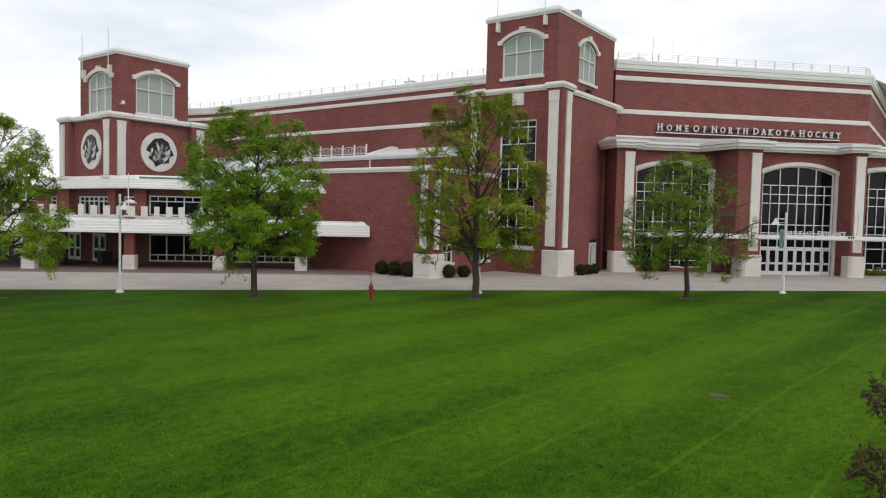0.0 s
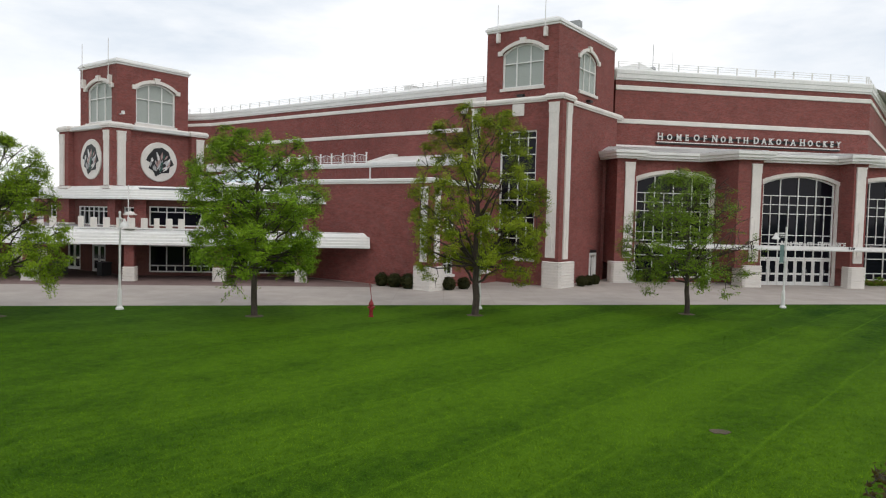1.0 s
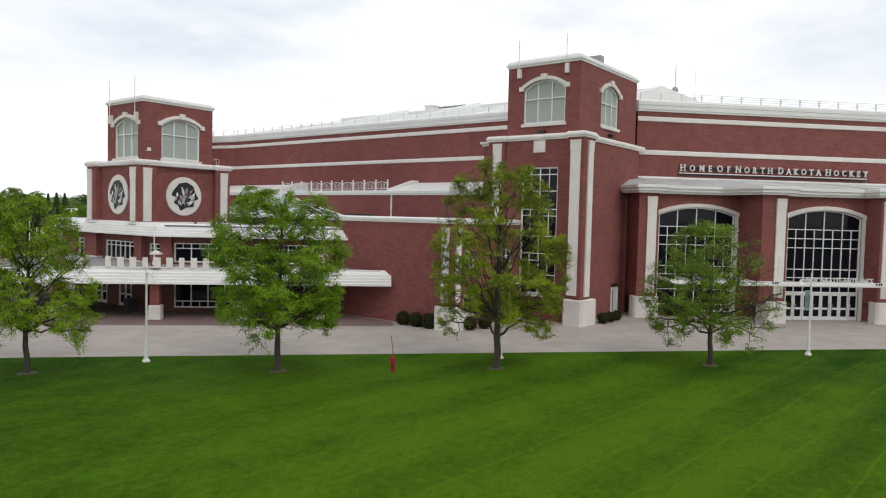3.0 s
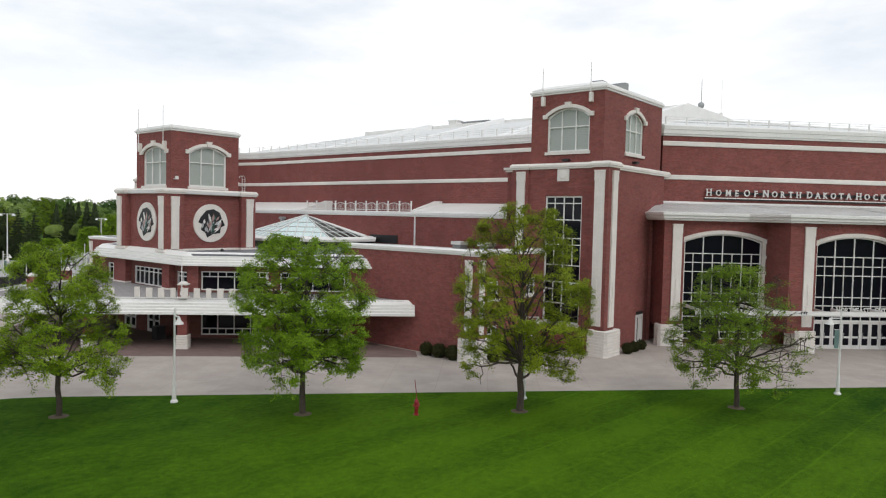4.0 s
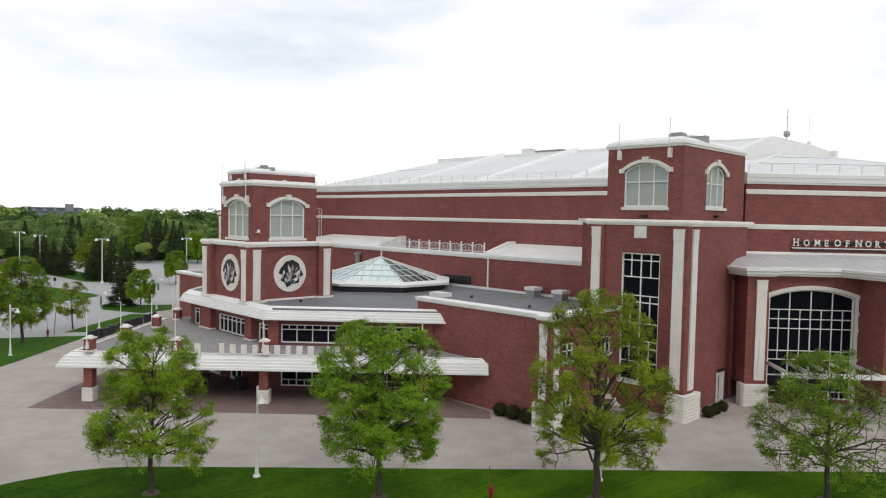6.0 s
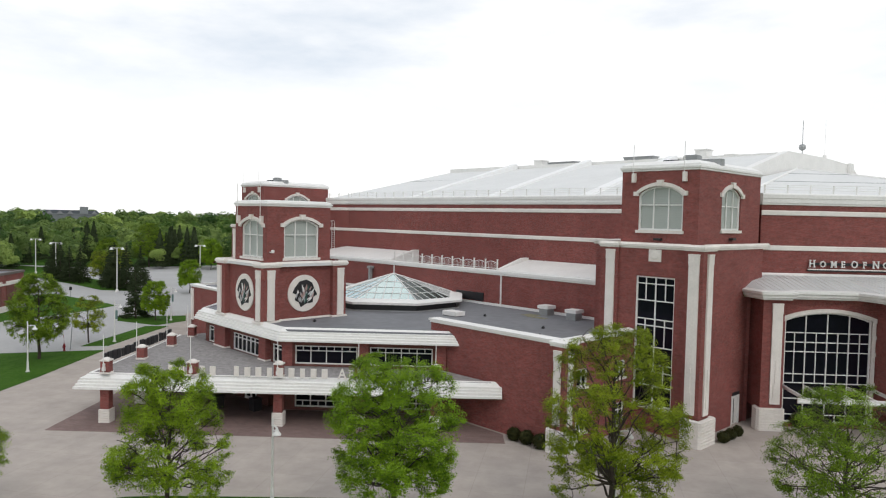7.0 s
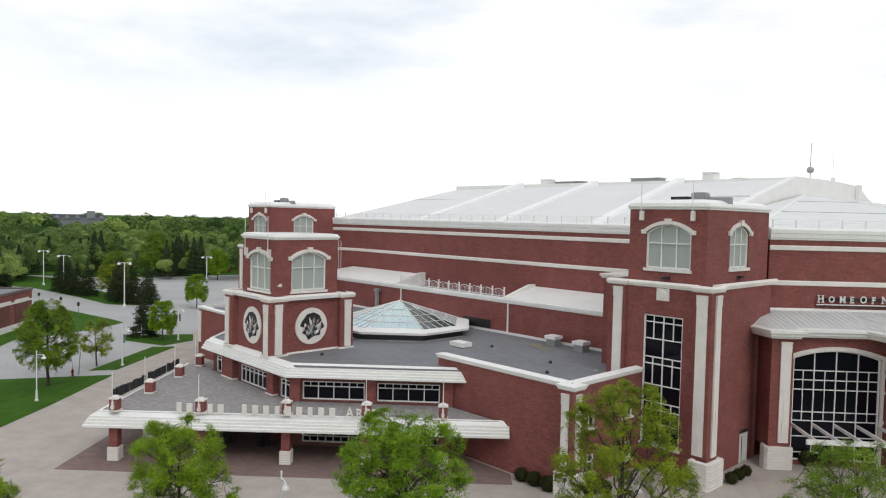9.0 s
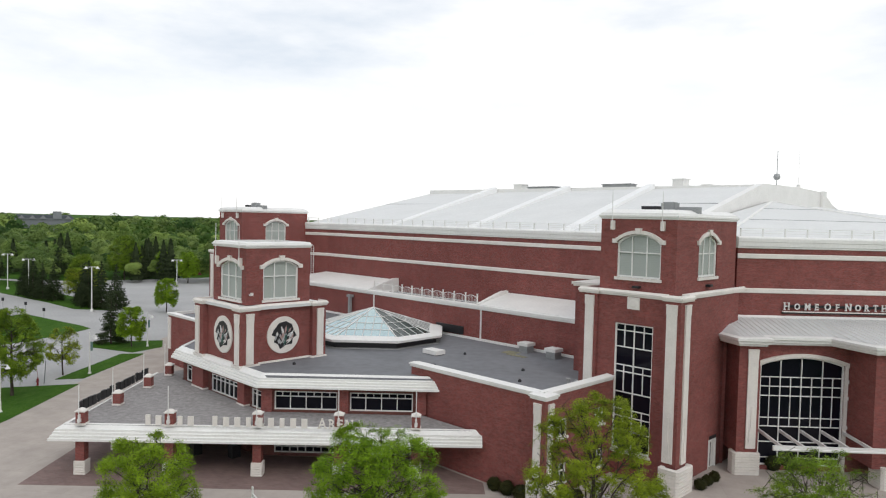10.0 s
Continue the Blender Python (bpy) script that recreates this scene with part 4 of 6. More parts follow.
pilaster(blk, plane_at(0, -10.1, 0), -4.65, -4.1, 1.9, 6.95)
pilaster(blk, plane_at(-3.75, 0, 90), -9.83, -9.33, 1.9, 6.95)
plinth(blk, -5.2, -3.5, -10.35, -8.65, 1.6, None, 7)
# the matching block on the far side of the entrance
far = part("low_block", wall(bmesh.new(), -63.5, -47.5, 0.0, 6.2, 0.45), BRICK, arena, "low red brick side wall", plane_at(0, -9.5, 0))
part("low_block", wall(bmesh.new(), 0.0, 9.0, 0.0, 6.2, 0.4), BRICK, arena, "low red brick wall", plane_at(-63.5, -0.5, 270))
part("coping", sweep(bmesh.new(), [(-63.5, -0.6), (-63.5, -9.5), (-47.5, -9.5)], lift(COPE, 6.15)), METAL, far, "white metal coping")
pilaster(far, plane_at(0, -9.5, 0), -63.4, -62.7, 1.9, 5.9)

# entrance tower with round emblems
ex0, ex1, ey0, ey1 = -34.8, -29.1, -17.9, -11.6
ewf, ewr = (1.15, 4.95, 11.85, 14.6, 15.15), (1.6, 5.1, 11.85, 14.65, 15.22)
etow = part("entrance_tower", shaft(arena, ex0, ex1, ey0, ey1, 11.5, 16.28, [ewf], [ewr]), BRICK, arena, "red brick entrance tower")
for m, w in ((plane_at(ex0, ey0, 0), ewf), (plane_at(ex1, ey0, 90), ewr)):
    d = (w[1] - w[0]) / 3
    window(etow, m, *w, (w[0] + d, w[0] + 2 * d), (w[3] - 0.8,), LOUVRE, 0.08, 0.13, 0.2, sill=0.2)
    arch_hood(etow, m, w[0], w[1], w[3], w[4])
    part("wall_light", boxes(((w[0] + w[1]) / 2 - 0.28, (w[0] + w[1]) / 2 + 0.28, -0.35, 0.0, 11.2, 11.36)), DARK, etow, "small dark floodlight", m)
part("cornice", sweep(bmesh.new(), [(ex0, ey0), (ex1, ey0), (ex1, ey1), (ex0, ey1)], lift(CORNICE, 16.3), True), METAL, etow, "white stepped metal cornice")
part("tower_roof", boxes((ex0 + 0.4, ex1 - 0.4, ey0 + 0.4, ey1 - 0.4, 16.3, 16.55)), ROOF_GREY, etow, "flat grey tower roof")
for x in (ex0 + 0.85, ex1 - 0.75):
    pole(etow, x, ey0 - 0.28, 14.9, 18.3, 14.75)
part("camera_bracket", boxes((-29.05, -28.6, -17.7, -17.6, 12.35, 12.42), (-28.7, -28.5, -17.75, -17.55, 12.35, 12.6)), WHITE, etow, "white bracket with a small sensor")
ebase = part("entrance_tower_base", shaft(arena, -35.3, -28.4, -18.6, -10.9, 6.3, 11.16, [], []), BRICK, arena, "red brick lower stage of the entrance tower")
for r in ((-29.1, -27.95, -19.05, -17.35), (-29.0, -27.95, -12.0, -10.6), (-36.0, -34.5, -19.05, -17.35)):
    part("pier", boxes((*r, 6.3, 11.155)), BRICK, ebase, "red brick corner pier")
eout = [(-36.0, -10.9), (-36.0, -19.05), (-34.5, -19.05), (-34.5, -18.6), (-29.1, -18.6), (-29.1, -19.05), (-27.95, -19.05), (-27.95, -17.35), (-28.4, -17.35), (-28.4, -12.0), (-27.95, -12.0), (-27.95, -10.6), (-29.1, -10.6)]
part("band_course", sweep(bmesh.new(), eout, lift(BAND, 11.16)), TRIM, ebase, "white stone band course")
part("base_trim", sweep(bmesh.new(), eout, [(-0.05, 6.5), (0.1, 6.5), (0.1, 6.68), (-0.05, 6.74)]), TRIM, ebase, "white base trim")
part("tower_ledge", boxes((-35.9, -28.0, -18.9, -10.7, 11.2, 11.45)), ROOF_WHITE, ebase, "white ledge capping")
pilaster(ebase, plane_at(-27.95, 0, 90), -18.5, -17.85, 6.75, 10.95)
pilaster(ebase, plane_at(-27.95, 0, 90), -11.55, -10.9, 6.75, 10.95)
pilaster(ebase, plane_at(0, -19.05, 0), -28.68, -28.05, 6.75, 10.95)
pilaster(ebase, plane_at(0, -19.05, 0), -35.75, -35.1, 6.75, 10.95)


def emblem(m, r):
    """Round white disc with a raised abstract shape in dark grey, green and silver."""
    face = m @ pose(0, 0, 0, 90)
    part("emblem_disc", lathe(bmesh.new(), [(r, -0.06), (r, 0.05), (r - 0.05, 0.09)], n=40), TRIM, ebase, "round white emblem disc", face)
    tones = {"dark": DARK, "white": WHITE, "rose": material("emblem_rose", (0.42, 0.28, 0.26), 0.5, 0.25), "silver": material("emblem_silver", (0.46, 0.46, 0.47), 0.5, 0.2), "green": material("emblem_green", (0.03, 0.10, 0.08), 0.5, 0.3)}

    def patch(tone, pts, z0, z1, name="emblem_patch", label=""):
        part(name, prism(bmesh.new(), [(x * r, y * r) for x, y in pts], z0, z1), tones[tone], ebase, label, face)
    patch("dark", [(-0.62, 0.30), (-0.30, 0.66), (0.12, 0.74), (0.48, 0.56), (0.62, 0.22), (0.80, -0.10), (0.55, -0.22), (0.52, -0.52), (0.10, -0.56), (-0.22, -0.74), (-0.36, -0.46), (-0.60, -0.34), (-0.50, -0.05), (-0.74, 0.05)], 0.085, 0.13, "emblem_shape", "dark jagged emblem shape")
    rnd = random.Random(5)
    for k in range(34):
        d, a = rnd.uniform(0.05, 0.52), rnd.uniform(0, 2 * math.pi)
        cx, cy = math.cos(a) * d, math.sin(a) * d * 0.85 - 0.02
        turn = 0.9 + rnd.uniform(-0.5, 0.5) + (0.6 if cx < 0 else 0)
        long_, thin = rnd.uniform(0.12, 0.28), rnd.uniform(0.03, 0.075)
        tone = ("silver", "white", "rose", "silver", "green")[k % 5]
        u, w = (math.cos(turn), math.sin(turn)), (-math.sin(turn), math.cos(turn))
        patch(tone, [(cx + u[0] * p + w[0] * q, cy + u[1] * p + w[1] * q) for p, q in ((-long_, 0.0), (0.0, -thin), (long_, 0.2 * thin), (0.1 * long_, thin))], 0.128, 0.138 + 0.001 * k)


emblem(plane_at(-28.38, -14.72, 90) @ Matrix.Translation((0, 0, 8.82)), 1.6)
emblem(plane_at(-31.55, -18.62, 0) @ Matrix.Translation((0, 0, 8.84)), 1.6)

# glass pyramid on the flat roof
PC = (-33.2, -0.8)
PH = 6.75


def octagon(cx, cy, h, cut):
    return [(cx - h + cut, cy - h), (cx + h - cut, cy - h), (cx + h, cy - h + cut), (cx + h, cy + h - cut), (cx + h - cut, cy + h), (cx - h + cut, cy + h), (cx - h, cy + h - cut), (cx - h, cy - h + cut)]


CUT = 4.2
sky = part("skylight_curb", prism(bmesh.new(), octagon(*PC, PH + 0.1, CUT), 6.5, 7.2), DARK, arena, "dark skylight curb")
part("curb_base", sweep(bmesh.new(), octagon(*PC, PH + 0.1, CUT), [(-0.1, 6.55), (0.34, 6.55), (0.32, 6.62), (-0.1, 6.64)], True), GREY, sky, "grey curb flashing")
part("skylight_gutter", sweep(bmesh.new(), octagon(*PC, PH + 0.2, CUT), [(-0.9, 7.2), (0.42, 7.2), (0.46, 7.42), (0.2, 7.5), (-0.9, 7.66)], True), METAL, sky, "broad white skylight gutter")
apex = Vector((PC[0], PC[1], 9.66))
oct8 = [Vector((x, y, 7.6)) for x, y in octagon(*PC, PH - 0.35, CUT - 0.1)]
up = Vector((0, 0, 0.03))
for i in range(8):
    p, q = oct8[i], oct8[(i + 1) % 8]
    # facets that mirror no sky take the dark copy of the glass
    clear = i in (2, 3)
    bm = bmesh.new()
    bm.faces.new([bm.verts.new(v) for v in (p, q, apex)])
    part("skylight_pane", bm, SKY_UNLIT if clear else SKYLIGHT, sky, "skylight glazing coloured dark where no sky is mirrored" if clear else "pale blue-green skylight glazing")
    part("glazing_bar", tube(bmesh.new(), p + up, apex + up, 0.055, None, 5), WHITE, sky, "white hip bar")
    n = max(3, round((q - p).length / 0.85))
    foot = p.lerp(q, 0.5)
    for j in range(1, n):
        f = j / n
        reach = 1 - abs(2 * f - 1)
        s0 = p.lerp(q, f)
        part("glazing_bar", tube(bmesh.new(), s0 + up, s0 + (apex - foot) * reach + up, 0.035, None, 4), WHITE, sky)
    for f in (0.22, 0.44, 0.66):
        part("glazing_bar", tube(bmesh.new(), p.lerp(apex, f) + up, q.lerp(apex, f) + up, 0.03, None, 4), WHITE, sky)
part("wall_opening", boxes((-31.0, -26.9, 6.36, 6.49, 6.9, 7.75)), DARK, arena, "dark louvred opening in the terrace wall")
part("walk_pad", boxes((-19.0, -17.6, 3.3, 4.6, 6.562, 6.59), (-18.0, -15.9, 2.9, 3.5, 6.562, 6.588)), material("yellow_pad", (0.22, 0.205, 0.13), 0.9, 0.4, 2.0, 9.0), arena, "worn yellowish roof walk pad")
for x, y in ((-17.6, 5.4), (-14.1, 5.0)):
    part("roof_unit", boxes((x - 0.5, x + 0.5, y - 0.5, y + 0.5, 6.55, 7.2)), GREY, arena, "grey roof fan base")
    part("roof_unit_cap", boxes((x - 0.62, x + 0.62, y - 0.62, y + 0.62, 7.2, 7.5)), METAL, arena, "white roof fan cap")
part("roof_unit_cap", boxes((-23.3, -21.5, -2.9, -1.7, 6.62, 7.0), (-23.0, -21.8, -2.7, -1.9, 6.55, 6.62)), METAL, arena, "low white roof hatch")
for x, y in ((-12.5, -1.5), (-20.4, -0.2), (-10.2, -4.8), (-26.5, -14.8), (-18.5, -6.0)):
    part("roof_drain", lathe(bmesh.new(), [(0.14, 6.56), (0.14, 6.68), (0.05, 6.78)], x, y, 10), DARK, arena, "small dark roof drain")

for x, y, h in ((-7.0, -3.0, 0.5), (-6.6, -2.4, 0.35), (-7.4, -2.2, 0.3)):
    part("vent_pipe", lathe(bmesh.new(), [(0.09, 6.56), (0.09, 6.56 + h), (0.14, 6.58 + h), (0.10, 6.66 + h)], x, y, 8), GREY, arena, "short grey vent pipe")

# entrance: recessed upper windows, canopy, columns and ground floor
DIAG = plane_at(-25.1, -18.6, 45)
wins = [(0.95, 5.95), (6.95, 11.95)]
upper = [(x0, x1, 3.72, 5.2, 5.2) for x0, x1 in wins]
lower = [(x0, x1, 0.25, 2.3, 2.3) for x0, x1 in wins]
# shade under the canopy is put into the brick colour of these walls
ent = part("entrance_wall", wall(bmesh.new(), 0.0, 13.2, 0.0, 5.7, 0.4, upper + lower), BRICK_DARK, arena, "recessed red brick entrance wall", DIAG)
for x0, x1 in wins:
    d = (x1 - x0) / 4
    window(ent, DIAG, x0, x1, 3.72, 5.2, 5.2, (x0 + d, x0 + 2 * d, x0 + 3 * d), (4.78,), None, 0.07, 0.09, 0.15, minor=[(x0 + d * (k + 0.5), 4.78, 5.15) for k in range(4)])
    window(ent, DIAG, x0, x1, 0.25, 2.3, 2.3, (x0 + d, x0 + 2 * d, x0 + 3 * d), (0.75,), None, 0.08, 0.1, 0.15, minor=[(x0 + d * (k + 0.5), 0.3, 0.75) for k in range(4)])
for x in (0.4, 6.45, 12.6):
    part("pier", boxes((x - 0.42, x + 0.42, -0.35, 0.0, 3.6, 5.66)), BRICK, ent, "red brick pier", DIAG)
EF = plane_at(-39.2, -18.6, 0)
fw = [(0.6, 2.4), (5.5, 10.8), (12.4, 13.9)]
fholes = [(x0, x1, 3.6, 5.1, 5.1) for x0, x1 in fw] + [(1.2, 13.0, 0.0, 2.75, 2.75)]
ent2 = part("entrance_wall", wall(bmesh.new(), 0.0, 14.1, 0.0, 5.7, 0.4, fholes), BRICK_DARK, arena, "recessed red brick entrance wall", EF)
for x0, x1 in fw:
    k = max(2, round((x1 - x0) / 0.75))
    window(ent2, EF, x0, x1, 3.6, 5.1, 5.1, [x0 + (x1 - x0) * i / k for i in range(1, k)], (4.72,), None, 0.07, 0.09, 0.15)
for xa, xb in ((2.8, 4.9), (11.0, 12.1)):
    part("pier", boxes((xa, xb, -0.5, 0.0, 3.6, 5.66)), BRICK, ent2, "red brick pier", EF)
    part("pier_trim", boxes((xa - 0.06, xb + 0.06, -0.56, 0.0, 3.6, 3.72)), TRIM, ent2, "", EF)
# vestibule with two pairs of doors, standing out under the canopy
VB = plane_at(-34.6, -19.6, 4)
pairs = (1.05, 4.45)
vest = part("vestibule_wall", wall(bmesh.new(), 0.0, 8.0, 0.0, 2.55, 0.25, [(x, x + 1.8, 0.0, 2.2, 2.2) for x in pairs]), BRICK_DARK, arena, "vestibule wall in shade-darkened brick", VB)
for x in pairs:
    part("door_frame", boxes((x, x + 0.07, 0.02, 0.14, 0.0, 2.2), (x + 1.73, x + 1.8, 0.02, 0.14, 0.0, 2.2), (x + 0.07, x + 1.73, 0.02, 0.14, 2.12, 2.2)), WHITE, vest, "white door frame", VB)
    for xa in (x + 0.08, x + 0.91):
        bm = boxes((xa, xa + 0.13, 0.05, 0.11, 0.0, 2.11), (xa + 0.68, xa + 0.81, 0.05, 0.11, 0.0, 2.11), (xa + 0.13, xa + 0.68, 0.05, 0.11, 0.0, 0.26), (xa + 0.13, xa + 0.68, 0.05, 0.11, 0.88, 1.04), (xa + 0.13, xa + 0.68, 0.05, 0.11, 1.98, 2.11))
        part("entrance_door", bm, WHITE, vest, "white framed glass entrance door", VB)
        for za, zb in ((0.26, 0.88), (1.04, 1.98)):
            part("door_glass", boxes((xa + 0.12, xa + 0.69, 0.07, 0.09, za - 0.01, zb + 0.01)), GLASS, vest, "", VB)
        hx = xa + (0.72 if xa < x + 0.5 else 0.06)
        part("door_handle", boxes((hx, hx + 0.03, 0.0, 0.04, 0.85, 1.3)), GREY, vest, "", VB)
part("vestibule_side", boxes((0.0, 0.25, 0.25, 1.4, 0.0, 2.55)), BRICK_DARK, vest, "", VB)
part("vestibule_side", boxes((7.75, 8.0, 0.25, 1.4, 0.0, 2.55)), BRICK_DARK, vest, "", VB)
part("vestibule_back", boxes((-38.4, -25.8, -17.2, -17.0, 0.0, 3.4)), BRICK_DARK, arena, "back wall of the recess in shade-darkened brick")
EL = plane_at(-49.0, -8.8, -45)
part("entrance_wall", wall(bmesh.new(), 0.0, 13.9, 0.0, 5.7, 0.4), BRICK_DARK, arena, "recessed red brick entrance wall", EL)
CAN = [(-43.9, -20.0), (-31.25, -32.35), (-9.55, -9.75)]
part("canopy_eave", sweep(bmesh.new(), CAN, [(o, 2.54 + h * 1.14) for o, h in EAVE]), METAL, arena, "long stepped white canopy eave")
croof = [(-43.0, -20.0), (-31.25, -31.3), (-10.6, -9.8), (-15.8, -9.8), (-24.9, -18.7), (-39.4, -18.7), (-43.0, -15.0)]
part("canopy_roof", prism(bmesh.new(), croof, 2.72, 3.58), GRAVEL, arena, "canopy roof covered in grey gravel")

# unseen dark underside, added to keep bounced light off the entrance
part("canopy_bounce_stop", prism(bmesh.new(), croof, 2.6, 2.719), material("bounce_stop", (0.05, 0.042, 0.040), 0.8, 0.15), arena, "unseen dark sheet added under the canopy roof to cut bounced light")


def column(x, y, deg, lamp=True):
    m = plane_at(x, y, deg)
    c = part("canopy_column", boxes((-0.32, 0.32, -0.32, 0.32, 0.9, 2.6)), BRICK, arena, "square brick canopy column", m)
    plinth(c, -0.43, 0.43, -0.43, 0.43, 1.0, m, 5, 0.05)
    part("parapet_pillar", boxes((-0.31, 0.31, -0.31, 0.31, 3.6, 4.55)), BRICK, c, "square brick parapet pillar", m)
    part("pillar_foot", boxes((-0.36, 0.36, -0.36, 0.36, 3.6, 3.74)), TRIM, c, "white stone pillar foot", m)
    bm = boxes((-0.36, 0.36, -0.36, 0.36, 4.55, 4.64))
    lathe(bm, [(0.33, 4.64), (0.28, 4.72), (0.15, 4.79), (0.05, 4.81)], 0, 0, 12)
    part("pillar_cap", bm, TRIM, c, "domed white pillar cap", m)
    part("pillar_scroll", boxes((-0.11, 0.11, -0.5, -0.31, 3.85, 4.1), (-0.07, 0.07, -0.46, -0.31, 4.1, 4.4)), WHITE, c, "white bracket on the pillar", m)
    part("flag_pole", tube(bmesh.new(), (0, -0.45, 3.7), (0, -0.45, 6.6), 0.04, 0.03, 8), WHITE, c, "thin white flag pole", m)


for x, y in ((-30.3, -30.3), (-25.95, -25.65), (-21.6, -21.0), (-17.5, -16.7), (-13.6, -12.6)):
    column(x, y, 45)
for x, y in ((-34.0, -26.4), (-38.1, -22.3), (-41.6, -18.9)):
    column(x, y, -45)

# lettering over the canopy: name as plain blocks, the last word lettered
CL = plane_at(-31.25, -32.35, 45) @ Matrix.Translation((0, 0.75, 0))
part("sign_rail", boxes((6.4, 22.8, -0.03, 0.03, 3.64, 3.69)), METAL, arena, "white sign rail", CL)
for x0, x1, count in ((6.55, 10.44, 5), (11.41, 18.74, 9)):
    for i in range(count):
        x = x0 + (x1 - x0) * (i + 0.5) / count
        w = 0.21 if i % 3 else 0.17
        part("sign_block", boxes((x - w, x + w, -0.05, 0.05, 3.69, 4.36 if i else 4.42)), TRIM, arena, "plain cream sign block", CL)
letters("sign_letter", "ARENA", 19.32, 22.6, 3.69, 0.74, 0.66, 0.11, TRIM, arena, CL, "raised cream capital letter over the canopy")
CR = plane_at(-43.9, -20.0, -45) @ Matrix.Translation((0, 0.8, 0))
rnd = random.Random(3)
for i in range(17):
    x = 2.0 + i * 0.72 + (0.4 if i > 8 else 0)
    part("sign_block", boxes((x, x + rnd.uniform(0.34, 0.62), -0.07, 0.07, 3.75, 4.42 + 0.14 * rnd.random())), DARK, arena, "dark back of a sign block", CR)

# ------------------------------------------------------------------ side entrance bays
def bay(x0, x1, off, full):
    """Tall arched window bay between the piers; with doors below where full."""
    z0 = 0.35 if not full else 2.19
    m = MD @ Matrix.Translation((0, off, 0))
    holes = [(x0, x1, 0.0 if full else z0, 8.36, 8.95)]
    b = part("bay_wall", wall(bmesh.new(), x0 - 1.6, x1 + 2.2, 0.0, 10.1, 0.45, holes), BRICK, arena, "red brick bay wall", m)
    d = (x1 - x0) / 8
    ups = [x0 + d * k for k in (2, 4, 6)]
    minor = [(x0 + d * k, 3.43, 7.34) for k in (1, 3, 5, 7)] + [(x0 + d * k, 0.4 if not full else 2.25, 0.95 if not full else 3.43) for k in (1, 3, 5, 7)]
    window(b, m, x0, x1, z0, 8.36, 8.95, ups, (7.34, 6.6, 5.86, 4.12, 3.43) + (() if full else (2.2, 0.95)), None, 0.065, 0.11, 0.2, minor=minor)
    arch_hood(b, m, x0, x1, 8.36, 8.95, 0.3, 0.14, 0.22, False)
    part("jamb_trim", boxes((x1 - 0.02, x1 + 0.24, -0.12, 0.02, 0.0, 8.3), (x1 + 0.24, x1 + 0.42, -0.1, 0.02, 7.0, 7.25), (x1 + 0.24, x1 + 0.42, -0.1, 0.02, 5.7, 5.95), (x1 + 0.24, x1 + 0.42, -0.1, 0.02, 3.4, 3.65)), TRIM, b, "pale stone jamb", m)
    if full:
        n = 8
        w = (x1 - x0) / n
        for i in range(n):
            xa = x0 + w * i
            bm = boxes((xa + 0.02, xa + 0.14, 0.1, 0.2, 0, 2.18), (xa + w - 0.14, xa + w - 0.02, 0.1, 0.2, 0, 2.18), (xa + 0.14, xa + w - 0.14, 0.1, 0.2, 0, 0.3), (xa + 0.14, xa + w - 0.14, 0.1, 0.2, 0.86, 1.02), (xa + 0.14, xa + w - 0.14, 0.1, 0.2, 2.0, 2.18))
            part("entrance_door", bm, WHITE, b, "white framed glass entrance door", m)
            for za, zb in ((0.3, 0.86), (1.02, 2.0)):
                part("door_glass", boxes((xa + 0.13, xa + w - 0.13, 0.14, 0.16, za - 0.01, zb + 0.01)), GLASS, b, "", m)
            part("door_handle", boxes((xa + (w - 0.19 if i % 2 == 0 else 0.15), xa + (w - 0.15 if i % 2 == 0 else 0.19), 0.04, 0.08, 0.85, 1.3)), GREY, b, "", m)


bay(0.62, 7.12, -4.2, False)
bay(10.65, 17.0, -5.95, True)
bay(19.7, 26.2, -4.5, False)


def pier(x0, x1, off, back, c, foot):
    m = MD
    p = part("bay_pier", boxes((x0, x1, off, back, 1.5, 10.05)), BRICK, arena, "red brick pier of the side entrance", m)
    pilaster(p, MD @ Matrix.Translation((0, off, 0)), c - 0.38, c + 0.38, 2.0, 9.7)
    plinth(p, foot[0], foot[1], off - 0.32, off - 0.32 + foot[2], 1.70, m, 8)


pier(-1.5, 0.1, -5.3, 0.0, -0.45, (-1.80, 0.31, 1.2))
pier(7.45, 9.5, -7.7, -3.0, 8.95, (8.05, 9.68, 1.9))
pier(17.28, 18.5, -7.7, -3.0, 17.87, (17.08, 18.58, 1.15))
EAVE_LINE = [(-2.35, 0.0), (-2.35, -2.9), (-1.55, -5.5), (0.35, -5.5), (0.35, -4.5), (5.9, -4.5), (7.3, -7.95), (9.75, -7.95), (9.75, -6.25), (17.0, -6.25), (17.0, -7.9), (18.75, -7.9), (19.5, -4.8), (29.0, -4.8)]
GUT = [(-0.3, 0.0), (0.15, 0.0), (0.15, 0.12), (0.32, 0.18), (0.32, 0.36), (0.45, 0.42), (0.45, 0.62), (-0.3, 0.75)]
part("bay_eave", sweep(bmesh.new(), EAVE_LINE, lift(GUT, 9.98)), METAL, arena, "white stepped eave of the side entrance", MD)
part("bay_return", boxes((-2.2, -1.6, -3.0, 0.3, 0.0, 10.0)), BRICK, arena, "red brick return wall", MD)
bm = bmesh.new()


def roof_head(x):
    """Point where the side entrance roof meets the wall."""
    return max(x, -1.2), 0.04 * x - 0.02, 11.5


